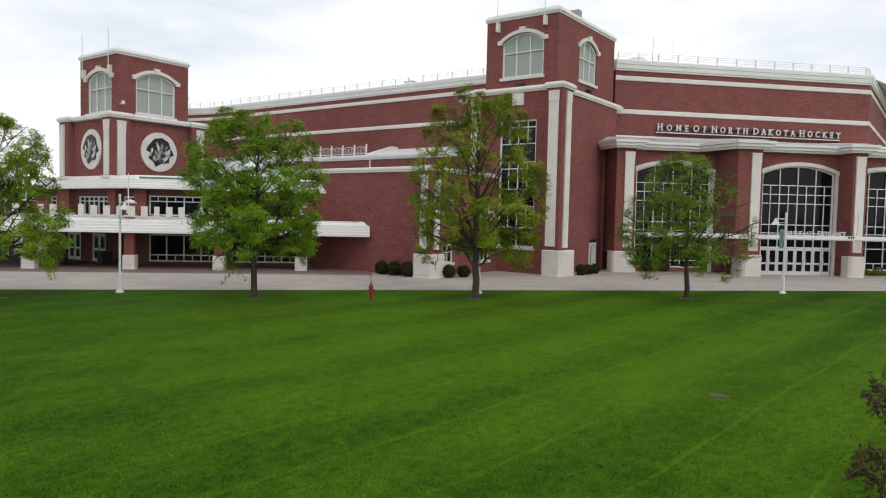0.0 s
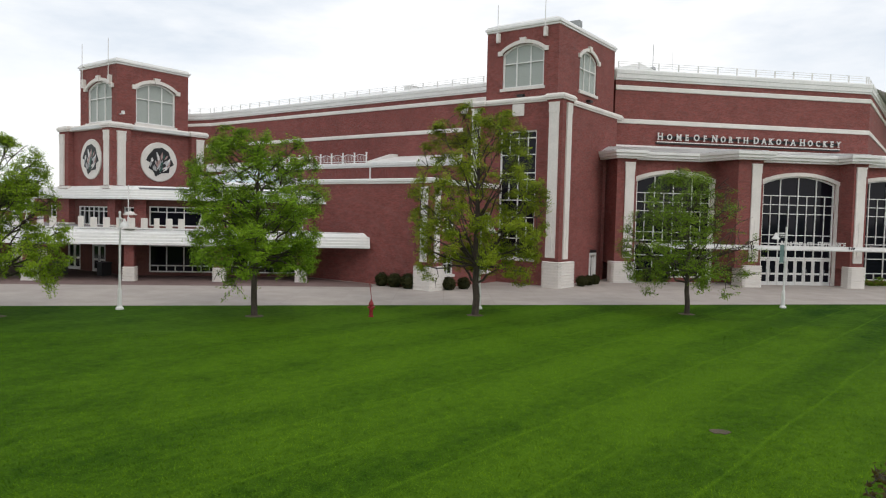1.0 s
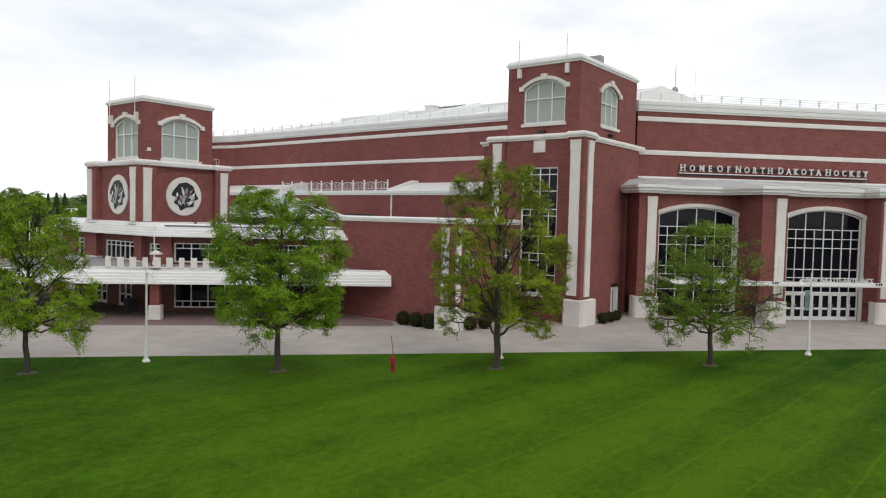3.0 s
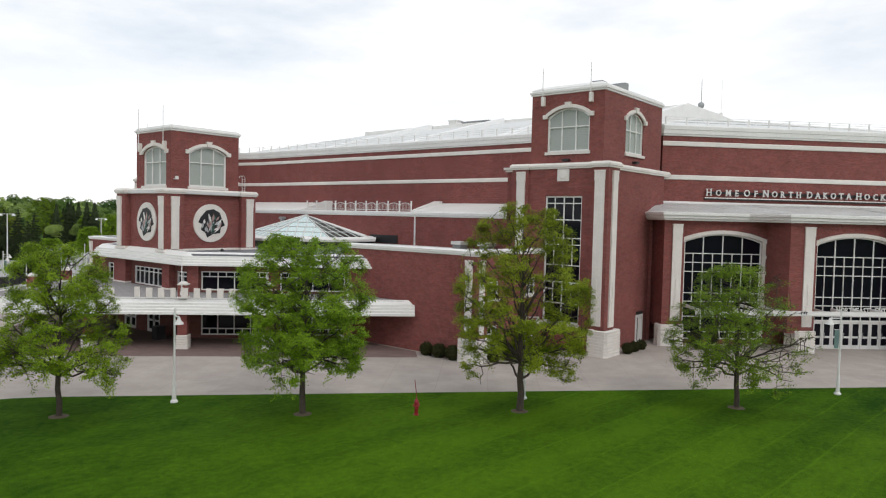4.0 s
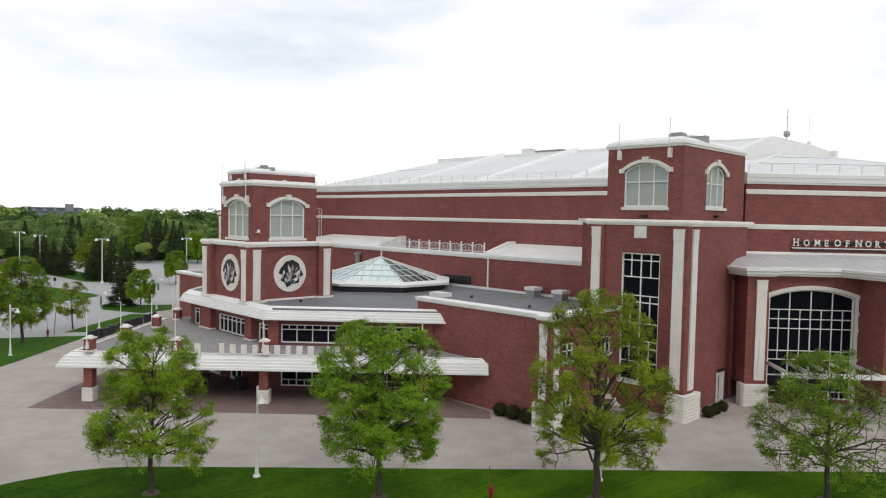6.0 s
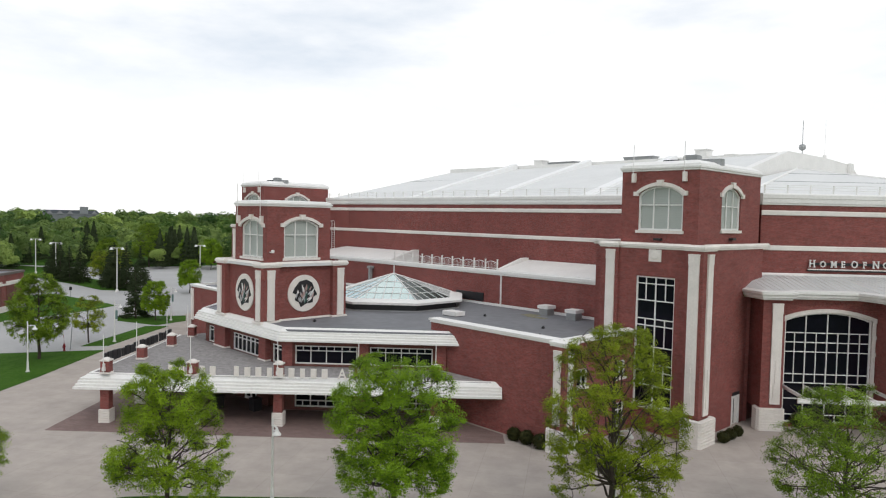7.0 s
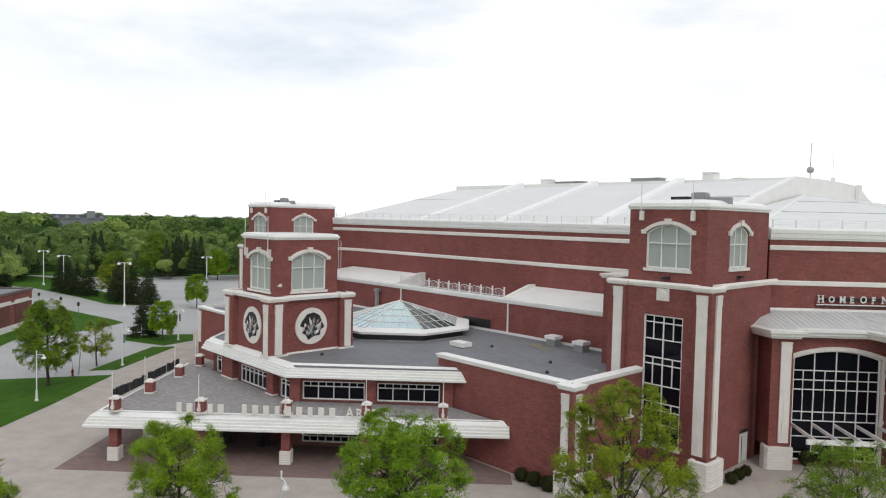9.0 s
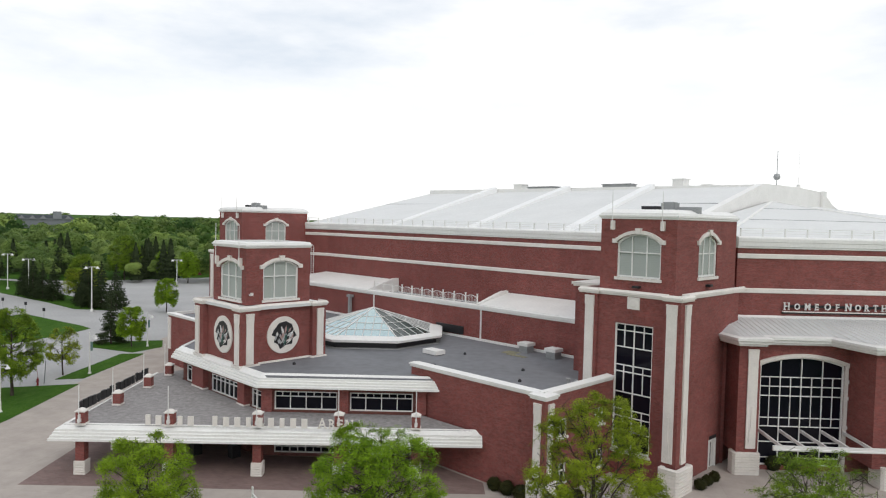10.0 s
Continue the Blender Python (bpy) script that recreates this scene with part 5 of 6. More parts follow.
low = [bm.verts.new((x, y, 10.7)) for x, y in EAVE_LINE[1:]]
head = [bm.verts.new(roof_head(x)) for x, y in EAVE_LINE[1:]]
first = bm.verts.new((-2.35, -0.05, 10.7))
bm.faces.new((first, low[0], head[0]))
for i in range(len(low) - 1):
    for f in ((low[i], low[i + 1], head[i + 1]), (low[i], head[i + 1], head[i])):
        if len({tuple(v.co) for v in f}) == 3:
            bm.faces.new(f)
part("bay_roof", bm, ROOF_RIB, arena, "white standing-seam metal roof", MD)
part("ridge_flashing", sweep(bmesh.new(), [(-1.2, -0.06), (29.0, 1.1)], [(-0.02, 11.42), (0.2, 11.38), (0.2, 11.48), (-0.02, 11.66)]), METAL, arena, "white flashing where the roof meets the wall", MD)
part("ridge_flashing", tube(bmesh.new(), (-2.35, -0.05, 10.74), (-1.2, -0.06, 11.56), 0.09, None, 6), METAL, arena, "white verge flashing", MD)
ex, ey = [p[0] for p in EAVE_LINE[2:]], [p[1] for p in EAVE_LINE[2:]]
x = -1.3
while x < 27.0:
    y = float(np.interp(x, np.array(ex) + np.arange(len(ex)) * 1e-4, ey))
    hx, hy, hz_ = roof_head(x)
    part("roof_seam", tube(bmesh.new(), (x, y, 10.73), (hx, hy, hz_ + 0.02), 0.022, None, 4), METAL, arena, "", MD)
    x += 0.46
bm = boxes((-0.2, 29.0, -8.75, -8.6, 2.97, 3.34), (-0.2, 29.0, -8.85, -8.75, 3.03, 3.12))
part("trellis_beam", bm, WHITE, arena, "white canopy beam across the side entrance", MD)
for i in range(18):
    x = 0.6 + i * 1.62
    y1 = -4.35 if x < 7.3 or x > 20.2 else -6.1
    bm = bmesh.new()
    upright(bm, [(-8.6, 3.0), (-8.6, 3.24), (y1, 3.30), (y1, 3.06)], x - 0.06, x + 0.06)
    part("trellis_bar", bm, WHITE, arena, "", MD @ Matrix(((0, 1, 0, 0), (1, 0, 0, 0), (0, 0, 1, 0), (0, 0, 0, 1))))
for word, x0, x1 in (("NORTHEAST", 10.67, 13.28), ("ENTRANCE", 13.75, 16.1)):
    letters("entrance_letter", word, x0, x1, 3.30, 0.40, 0.36, 0.06, WHITE, arena, MD @ Matrix.Translation((0, -8.7, 0)), "cream capital letter on the canopy beam")
for x in (7.9, 16.35):
    bm = bmesh.new()
    for k in range(3):
        tube(bm, (x + 0.2 * k, -8.80, 3.12), (x + 0.2 * k + (0.05 if k == 1 else 0), -8.80, 3.30), 0.03, 0.05, 8)
        tube(bm, (x + 0.2 * k, -8.80, 3.30), (x + 0.2 * k + 0.09, -8.80, 3.26), 0.025, None, 6)
    part("beam_ornament", bm, DARK, arena, "small dark metal ornament on the beam", MD)

# pavers before the entrance; under the canopy they stand in for shade on concrete
wp = [ML @ Vector((a, b, 0)) for a, b in ((-45.2, -20.3), (-30.8, -34.3), (-7.9, -11.2), (-9.4, -9.75), (-15.8, -9.8), (-25.0, -18.6), (-39.2, -18.6), (-43.4, -14.4))]
poly_sheet("pavement_pavers", [(p.x, p.y) for p in wp], 0.012, PAVER, "dull red brick pavers before the entrance, darkening the shaded canopy floor", "pavement")

# ------------------------------------------------------------------ trees
def frame_of(d):
    d = d / np.linalg.norm(d)
    h = np.array([0, 0, 1.0]) if abs(d[2]) < 0.9 else np.array([1.0, 0, 0])
    s = np.cross(d, h); s /= np.linalg.norm(s)
    return d, s, np.cross(s, d)


def grow(seed, height, reach, trunk, limbs, thick, boughs=4, sprays=5, twig=0.75, gap=-0.3, pitch=0.8, bare=None):
    """Branch segments and leafy twigs of a broad-leaved tree. reach: the crown's radius from its foot to its top;
    pitch: how steeply a limb climbs from the stem; gap: how open the crown is; bare: the way in which it has few leaves."""
    r = np.random.RandomState(seed)
    segs, twigs = [], []
    low = trunk * 0.72
    levels = np.linspace(0, 1, len(reach))

    def wide(z):
        return float(np.interp((z - low) / (height - low), levels, reach))

    def shoot(p, target, r0, r1, n=4, wob=0.12, rise=0.12):
        pts = [np.array(p, float)]
        span = np.array(target) - pts[0]
        L = np.linalg.norm(span)
        for i in range(1, n + 1):
            f = i / n
            q = pts[0] + span * f + r.normal(0, wob * L / n, 3) * (f < 1) + np.array([0, 0, rise * L * f * (1 - f)])
            segs.append((pts[-1], q, r0 + (r1 - r0) * (i - 1) / n, r0 + (r1 - r0) * i / n))
            pts.append(q)
        return pts

    def inside(q):
        d = math.hypot(q[0], q[1])
        k = wide(q[2]) * r.uniform(0.86, 1.08)
        if d > k > 0:
            q = q * np.array([k / d, k / d, 1])
        q[2] = min(q[2], height * r.uniform(0.97, 1.0))
        return q

    def leafy(p, out, n):
        if noise.noise(Vector(p * 0.85) + Vector((seed, 0, 0))) < gap:
            return
        if bare is not None and (p[0] * math.cos(bare) + p[1] * math.sin(bare)) > 0.35 and r.rand() < 0.80:
            n = 1 if r.rand() < 0.5 else 0
        for _ in range(n):
            v = r.normal(0, 1, 3) * np.array([1, 1, 0.75]) + out * 0.8 + np.array([0, 0, 0.5])
            e = inside(p + v / np.linalg.norm(v) * twig * r.uniform(0.6, 1.2))
            e[2] -= 0.08
            segs.append((p, e, 0.011, 0.004))
            twigs.append((p, e))
    stem = shoot((0, 0, 0), (r.normal(0, 0.15), r.normal(0, 0.15), height * 0.84), thick, thick * 0.16, 12, 0.07)
    for k in range(limbs):
        f = (k + 0.5) / limbs
        az = 2.399 * k + r.uniform(-0.35, 0.35)
        zt = low + (height - low) * (0.04 + 0.93 * f ** 0.85) + r.uniform(-0.35, 0.35)
        side = np.array([math.cos(az), math.sin(az), 0])
        target = side * wide(zt) * r.uniform(0.82, 1.02) + np.array([0, 0, zt])
        start = min(height * 0.78, max(trunk * r.uniform(0.95, 1.25), zt - wide(zt) * pitch * r.uniform(0.75, 1.2)))
        si = min(len(stem) - 2, max(1, int(start / (height * 0.84) * 12 + 0.5)))
        pts = shoot(stem[si], target, thick * (0.40 - 0.22 * f), 0.014, 7, 0.13, 0.10 if zt > start else 0.22)
        for j in range(boughs):
            g = 0.36 + 0.6 * (j + r.uniform(0, 0.9)) / boughs
            q = pts[min(7, int(g * 7 + 0.5))]
            v = r.normal(0, 1, 3) * np.array([1, 1, 0.8]) + side * 0.5 + np.array([0, 0, 0.3])
            e = inside(q + v / np.linalg.norm(v) * wide(zt) * r.uniform(0.24, 0.42))
            b = shoot(q, e, 0.022, 0.008, 3, 0.15, 0.05)
            leafy(b[2], side, sprays // 2)
            leafy(b[3], side, sprays)
        leafy(pts[-1], side, sprays + 1)
        leafy(pts[-2], side, sprays // 2)
    for k in range(6):
        leafy(inside(stem[-1] + r.normal(0, 0.35, 3) + np.array([0, 0, height * 0.06])), np.array([0, 0, 1.0]), sprays)
    return segs, np.array(twigs)


def branch_mesh(name, segs, mat, parent, label):
    co, faces = [], []
    for p, q, r0, r1 in segs:
        n = 7 if r0 > 0.05 else 4
        d, s, t = frame_of(q - p)
        k = len(co)
        for c, rr in ((p, r0), (q, r1)):
            for i in range(n):
                a = 2 * math.pi * i / n
                co.append(tuple(c + (s * math.cos(a) + t * math.sin(a)) * rr))
        faces += [(k + i, k + (i + 1) % n, k + n + (i + 1) % n, k + n + i) for i in range(n)]
    return quads(name, co, faces, mat, parent, label)


def unit(v):
    return v / np.maximum(np.linalg.norm(v, axis=1), 1e-6)[:, None]


def leaf_cloud(c, o, size, seed, ragged=0.45, up=0.5):
    """A small leaf at each place, turned towards o and the sky: corners and faces."""
    r = np.random.RandomState(seed)
    n = len(c)
    face = unit(o + r.normal(0, ragged, (n, 3)) + np.array([0, 0, up]))
    a = unit(np.cross(face, r.normal(0, 1, (n, 3))))
    b = np.cross(face, a)
    s = size * r.uniform(0.6, 1.35, (n, 1))
    v = np.stack([c - a * s * 0.5, c + b * s * 0.30, c + a * s * 0.5, c - b * s * 0.30], 1).reshape(-1, 3)
    return v, np.arange(n * 4).reshape(n, 4)


def leaf_mesh(name, centres, per, spread, size, seed, mat, parent=None, label="", droop=0.0):
    """Leaves in round bunches."""
    r = np.random.RandomState(seed)
    c = np.repeat(centres, per, axis=0)
    off = r.normal(0, 1, c.shape)
    o = unit(c - centres.mean(axis=0)) * 0.6 + unit(off) * 0.8
    v, f = leaf_cloud(c + off * spread, o, size, seed + 9, 0.42, 0.35 - droop)
    return quads(name, v.tolist(), f.tolist(), mat, parent, label)


def spray_mesh(name, twigs, per, size, seed, mat, parent, label):
    """Leaves set along each twig in flat, slightly hanging sprays."""
    r = np.random.RandomState(seed)
    p, e = np.repeat(twigs[:, 0], per, axis=0), np.repeat(twigs[:, 1], per, axis=0)
    n = len(p)
    t = r.uniform(0.12, 1.06, (n, 1))
    off = r.normal(0, 1, (n, 3)) * np.array([0.12, 0.12, 0.065])
    c = p + (e - p) * t + off * (1.2 - 0.5 * t) - np.array([0, 0, 0.09]) * t * t
    hub = np.array([0, 0, twigs[:, 1, 2].mean() - 0.8])
    v, f = leaf_cloud(c, unit(c - hub) * 0.55 + unit(off) * 0.25, size, seed + 9, 0.40, 0.55)
    return quads(name, v.tolist(), f.tolist(), mat, parent, label)


def tree(x, y, seed, height, reach, trunk, limbs, thick, leaf, per, size, label, group="", turn=0.0, **habit):
    t = thing("tree", pose(x, y, 0.03, 0, 0, turn), label, "tree", group)
    segs, twigs = grow(seed, height, reach, trunk, limbs, thick, **habit)
    branch_mesh("trunk", segs, BARK, t, "grey-brown trunk and limbs")
    spray_mesh("crown", twigs, per, size, seed + 1, leaf, t, "fresh green leaves")
    return t


ROW = "trees along the lawn edge"
tree(-20.05, 31.05, 12, 8.3, (2.5, 2.9, 2.9, 2.5, 2.1, 1.2), 1.9, 40, 0.14, LEAF_MID, 66, 0.078, "young spring-green tree at the lawn edge", ROW, 40, boughs=5, sprays=5, gap=-0.15)
tree(-9.0, 33.1, 23, 8.9, (2.3, 2.9, 3.1, 3.3, 3.0, 1.8), 2.0, 50, 0.16, LEAF_DENSE, 72, 0.080, "dense bright green tree at the lawn edge", ROW, 10, boughs=5, sprays=5, gap=-0.22)
tree(1.62, 35.2, 37, 10.7, (2.6, 3.4, 3.6, 3.3, 2.7, 1.4), 1.9, 44, 0.19, LEAF_PALE, 80, 0.076, "tall thinly leafed olive-green tree at the lawn edge", ROW, 75, boughs=5, sprays=5, gap=-0.2, pitch=1.45)
tree(13.2, 37.6, 41, 7.7, (2.5, 3.5, 3.7, 3.4, 2.8, 1.7), 1.9, 42, 0.15, LEAF_DARK, 46, 0.076, "low spreading tree, bare of leaves on one side", ROW, 0, boughs=5, sprays=5, gap=-0.18, bare=0.0)
tree(-31.0, 28.6, 53, 7.6, (2.0, 2.9, 3.0, 2.6, 1.8, 0.6), 1.9, 34, 0.14, LEAF_MID, 66, 0.078, "young spring-green tree near the walk", ROW, 200, boughs=5, gap=-0.18)
for x, y in ((-20.05, 31.05), (-9.0, 33.1), (1.62, 35.2), (13.2, 37.6), (-31.0, 28.6)):
    bm = lathe(bmesh.new(), [(0.46, 0.03), (0.38, 0.05), (0.16, 0.08)], x, y, 16)
    tagged(part("mulch_ring", bm, MULCH), "small ring of bare mulch round a trunk", "mulch")

# sapling close to the camera: whorls of short branches with upturned budding tips
def sapling(x, y, h):
    t = thing("sapling", pose(x, y, 0.03), "small sapling with reddish-brown budding branches on the lawn", "sapling")
    r = random.Random(71)
    part("trunk", lathe(bmesh.new(), [(0.035, 0.0), (0.028, h * 0.5), (0.012, h), (0.002, h + 0.02)], 0, 0, 8), BARK, t, "thin brown stem", smooth=True)
    leaves = []
    for z in (0.95, 1.45, 2.02, 2.66):
        for k in range(5):
            az = math.pi + k * 2 * math.pi / 5 + r.uniform(-0.12, 0.12)
            out = Vector((math.cos(az), math.sin(az), 0.0))
            side = Vector((-out.y, out.x, 0.0))
            length = 0.62 + r.uniform(-0.02, 0.10)
            bm = bmesh.new()
            last = Vector((0, 0, z - 0.22))
            for i in range(1, 7):
                p = out * (length * i / 6) + side * r.uniform(-0.02, 0.02) + Vector((0, 0, z - 0.22 + 0.20 * (i / 6) ** 1.5))
                tube(bm, last, p, 0.014 - 0.0015 * i, 0.0125 - 0.0015 * i, 6)
                if i > 2:
                    for _ in range(6):
                        e = p + side * r.uniform(-0.12, 0.12) + out * r.uniform(-0.06, 0.05) + Vector((0, 0, r.uniform(-0.13, 0.09)))
                        tube(bm, p, e, 0.006, 0.004, 5)
                        tube(bm, e, e + out * 0.02 + Vector((0, 0, 0.05)), 0.008, 0.004, 5)
                        leaves += [e + Vector((r.gauss(0, 0.022), r.gauss(0, 0.022), r.gauss(0, 0.03))) for _ in range(9)]
                last = p
            part("branch", bm, BARK, t, "short brown branch with upturned buds")
    c = np.array([v[:] for v in leaves])
    v, f = leaf_cloud(c, unit(c - np.array([0, 0, 1.6])) * 0.5, 0.062, 72, 0.6, 0.5)
    quads("crown", v.tolist(), f.tolist(), RUST, t, "reddish-brown young leaves")


sapling(4.41, 6.05, 2.95)

bm = bmesh.new()
rs = random.Random(8)
prism(bm, [(math.cos(t) * 0.32 * rs.uniform(0.7, 1.15), math.sin(t) * 0.2 * rs.uniform(0.7, 1.15)) for t in (2 * math.pi * i / 14 for i in range(14))], 0.0, 0.018)
tagged(part("soil_patch", bm, MULCH, None, "", pose(6.68, 16.55, 0.03)), "small worn patch of bare brown soil", "soil")

# low planting at the foot of the end bay
r = np.random.RandomState(55)
c = np.stack([r.uniform(19.3, 28.5, 2600), r.uniform(-5.7, -5.0, 2600), 0.05 + 0.75 * r.uniform(0, 1, 2600) ** 1.3], 1)
c[:, 2] *= 0.7 + 0.3 * np.sin(c[:, 0] * 4.1)
c = np.array([(ML @ MD @ Vector(p))[:] for p in c])
v, f = leaf_cloud(c, np.zeros_like(c), 0.16, 56, 0.8, 0.8)
tagged(quads("flower_bed", v.tolist(), f.tolist(), LEAF_DARK), "low leafy planting at the foot of the wall", "plants", "", "stuff")

# clipped shrubs by the walls
def shrub(x, y, r, seed):
    t = thing("shrub", pose(x, y, 0), "clipped dark green shrub against the brick wall", "shrub", "shrubs by the arena wall")
    rr = np.random.RandomState(seed)
    p = rr.normal(0, 1, (420, 3)); p /= np.linalg.norm(p, axis=1)[:, None]
    p = p * r * rr.uniform(0.82, 1.0, (420, 1)) * np.array([1, 1, 0.95]) + np.array([0, 0, r * 0.95])
    p = p[p[:, 2] > 0.03]
    leaf_mesh("foliage", p, 4, 0.05, 0.13, seed, LEAF_SHRUB, t, "dense dark leaves")
    part("core", lathe(bmesh.new(), [(r * 0.5, 0.0), (r * 0.8, r * 0.5), (r * 0.84, r), (r * 0.55, r * 1.6), (r * 0.1, r * 1.75)], n=14), material("shrub_core", (0.012, 0.026, 0.008), 0.9), t, "dark inner twigs")


for i, (x, y, r) in enumerate(((-4.35, 48.9, 0.47), (-3.4, 48.25, 0.50), (-2.4, 47.5, 0.53), (0.35, 47.3, 0.45), (1.4, 48.1, 0.42), (10.35, 52.1, 0.40), (11.05, 53.1, 0.38), (11.75, 54.1, 0.36), (16.9, 57.6, 0.6), (18.2, 57.9, 0.6), (31.0, 60.4, 0.6), (32.2, 60.6, 0.6))):
    shrub(x, y, r, 300 + i)


# ------------------------------------------------------------------ street furniture
def street_lamp(x, y, deg, banner=False, label="white street lamp with a bell shade", arm=1):
    t = thing("street_lamp", pose(x, y, 0.03, 0, 0, deg), label, "street lamp", "street lamps")
    part("base", lathe(bmesh.new(), [(0.19, 0.0), (0.19, 0.08), (0.11, 0.16), (0.095, 0.95), (0.07, 1.05)], n=12), WHITE, t, "flared white lamp base", smooth=False)
    part("pole", lathe(bmesh.new(), [(0.06, 1.05), (0.05, 4.72), (0.065, 4.77), (0.04, 4.85)], n=10), WHITE, t, "white lamp pole")
    a = part("arm", boxes((0.0, 0.68, -0.03, 0.03, 4.43, 4.49), (0.0, 0.42, -0.015, 0.015, 4.22, 4.25)), WHITE, t, "white lamp arm")
    part("shade", lathe(bmesh.new(), [(0.04, 4.49), (0.07, 4.41), (0.10, 4.31), (0.21, 4.17), (0.235, 4.10), (0.02, 4.09)], 0.68, 0, 16), WHITE, t, "white bell-shaped lamp shade")
    if banner:
        part("banner", boxes((0.1, 0.36, -0.012, 0.012, 2.70, 3.78)), GREEN_BANNER, t, "narrow teal banner")
        for rod in ((0.0, 0.38, -0.015, 0.015, 3.78, 3.81), (0.0, 0.38, -0.015, 0.015, 2.67, 2.70)):
            part("banner_bar", boxes(rod), WHITE, t, "")
    return t


street_lamp(-15.95, 34.2, -48)
street_lamp(1.95, 37.7, 12)
street_lamp(20.3, 41.5, 190, True, "white street lamp with a teal banner")
street_lamp(-51.6, 57.9, 12)
street_lamp(-54.0, 74.1, 12, True, "white street lamp with a teal banner")
street_lamp(-57.3, 91.3, 12, True, "white street lamp with a teal banner")


def hydrant(x, y, deg):
    t = thing("fire_hydrant", pose(x, y, 0.03, 0, 0, deg), "red fire hydrant with a thin marker rod on the grass", "hydrant")
    part("barrel", lathe(bmesh.new(), [(0.14, 0.0), (0.14, 0.05), (0.095, 0.07), (0.095, 0.56), (0.125, 0.58), (0.125, 0.64), (0.10, 0.72), (0.045, 0.8), (0.025, 0.88)], n=12), RED, t, "red enamelled barrel")
    bm = tube(bmesh.new(), (-0.17, 0, 0.48), (0.17, 0, 0.48), 0.055)
    tube(bm, (0, 0, 0.42), (0, -0.2, 0.42), 0.075)
    part("outlet", bm, RED, t, "red outlet caps")
    part("marker_rod", tube(bmesh.new(), (0.05, 0, 0.6), (-0.1, 0.02, 1.75), 0.016), RED, t, "thin red marker rod")


hydrant(-3.5, 33.75, 20)
hydrant(-55.6, 67.7, 0)


def lot_lamp(x, y, h, deg):
    t = thing("parking_lamp", pose(x, y, 0, 0, 0, deg), "tall pale parking lot lamp with two heads", "lamp", "parking lot lamps")
    part("pole", lathe(bmesh.new(), [(0.3, 0.0), (0.3, 0.5), (0.11, 0.55), (0.08, h)], n=8), WHITE, t, "tall pale pole")
    part("crossarm", boxes((-1.0, 1.0, -0.05, 0.05, h - 0.1, h)), WHITE, t, "")
    for s in (-1, 1):
        part("lamp_head", lathe(bmesh.new(), [(0.08, h + 0.05), (0.24, h - 0.18), (0.36, h - 0.36), (0.05, h - 0.38)], s * 1.0, 0, 10), WHITE, t, "pale lamp head")


lot_lamp(-128.9, 148.4, 8.5, 20)
lot_lamp(-114.5, 137.7, 8.3, 30)
lot_lamp(-86.6, 120.1, 8.6, 30)
lot_lamp(-92.0, 160.0, 7.6, 30)

# trees, conifers and buildings beyond the road
def conifer(x, y, h, r, seed, turn=0):
    t = thing("conifer", pose(x, y, 0, 0, 0, turn), "dark green spruce standing on the grass", "conifer", "spruces by the road")
    rr = np.random.RandomState(seed)
    part("trunk", tube(bmesh.new(), (0, 0, 0), (0, 0, h * 0.95), 0.16, 0.02, 6), BARK, t, "brown trunk")
    pts = []
    z = h * 0.08
    while z < h * 0.97:
        tier = r * (1.02 - z / h) * rr.uniform(0.86, 1.12)
        for k in range(max(5, int(tier * 9))):
            az = rr.uniform(0, 6.283)
            far = tier * rr.uniform(0.7, 1.1)
            for f in np.arange(0.3 * far, far, 0.16):
                pts.append((math.cos(az) * f, math.sin(az) * f, z - 0.30 * f + 0.10 * f * f / max(far, 0.2)))
        z += h / 21
    leaf_mesh("needles", np.array(pts), 8, 0.10, 0.20, seed, NEEDLE, t, "dense dark needles", 0.3)
    return t


c1 = conifer(-63.3, 91.8, 8.3, 2.4, 401)
c2 = conifer(-91.7, 126.3, 9.8, 3.0, 402)
for x, y, s, src in ((-88.0, 125.0, 1.0, c2), (-84.5, 124.5, 0.95, c2), (-95.0, 129.5, 0.9, c2), (-112.4, 136.5, 0.95, c2), (-108.5, 134.5, 0.85, c2), (-104.6, 133.0, 0.9, c2), (-117, 140, 0.95, c2),
                     (-86, 84.5, 0.72, c2), (-92, 94, 1.0, c2), (-84, 78, 0.7, c2), (-127, 132, 1.15, c2), (-122, 128, 1.1, c2)):
    copy_thing(src, pose(x, y, 0, 0, 0, x * 37 % 360) @ Matrix.Scale(s, 4))

m1 = tree(-55.0, 63.3, 61, 9.2, (1.6, 2.7, 3.1, 2.9, 2.1, 0.9), 2.2, 34, 0.17, LEAF_DARK, 44, 0.115, "green tree on the verge beside the road", "trees by the road", 0, boughs=5, twig=0.95, gap=-0.3)
m2 = tree(-56.4, 72.7, 63, 5.6, (1.0, 1.7, 1.9, 1.6, 0.8), 1.6, 22, 0.1, LEAF_PALE, 22, 0.11, "thin young tree on the verge beside the road", "trees by the road", 0, boughs=3, gap=-0.15)
m3 = tree(-59.3, 90.6, 65, 5.8, (1.4, 1.9, 2.0, 1.7, 0.9), 1.4, 26, 0.1, LEAF_DENSE, 40, 0.12, "small bright green tree by the walk", "trees by the road", 0, boughs=4, gap=-0.4)
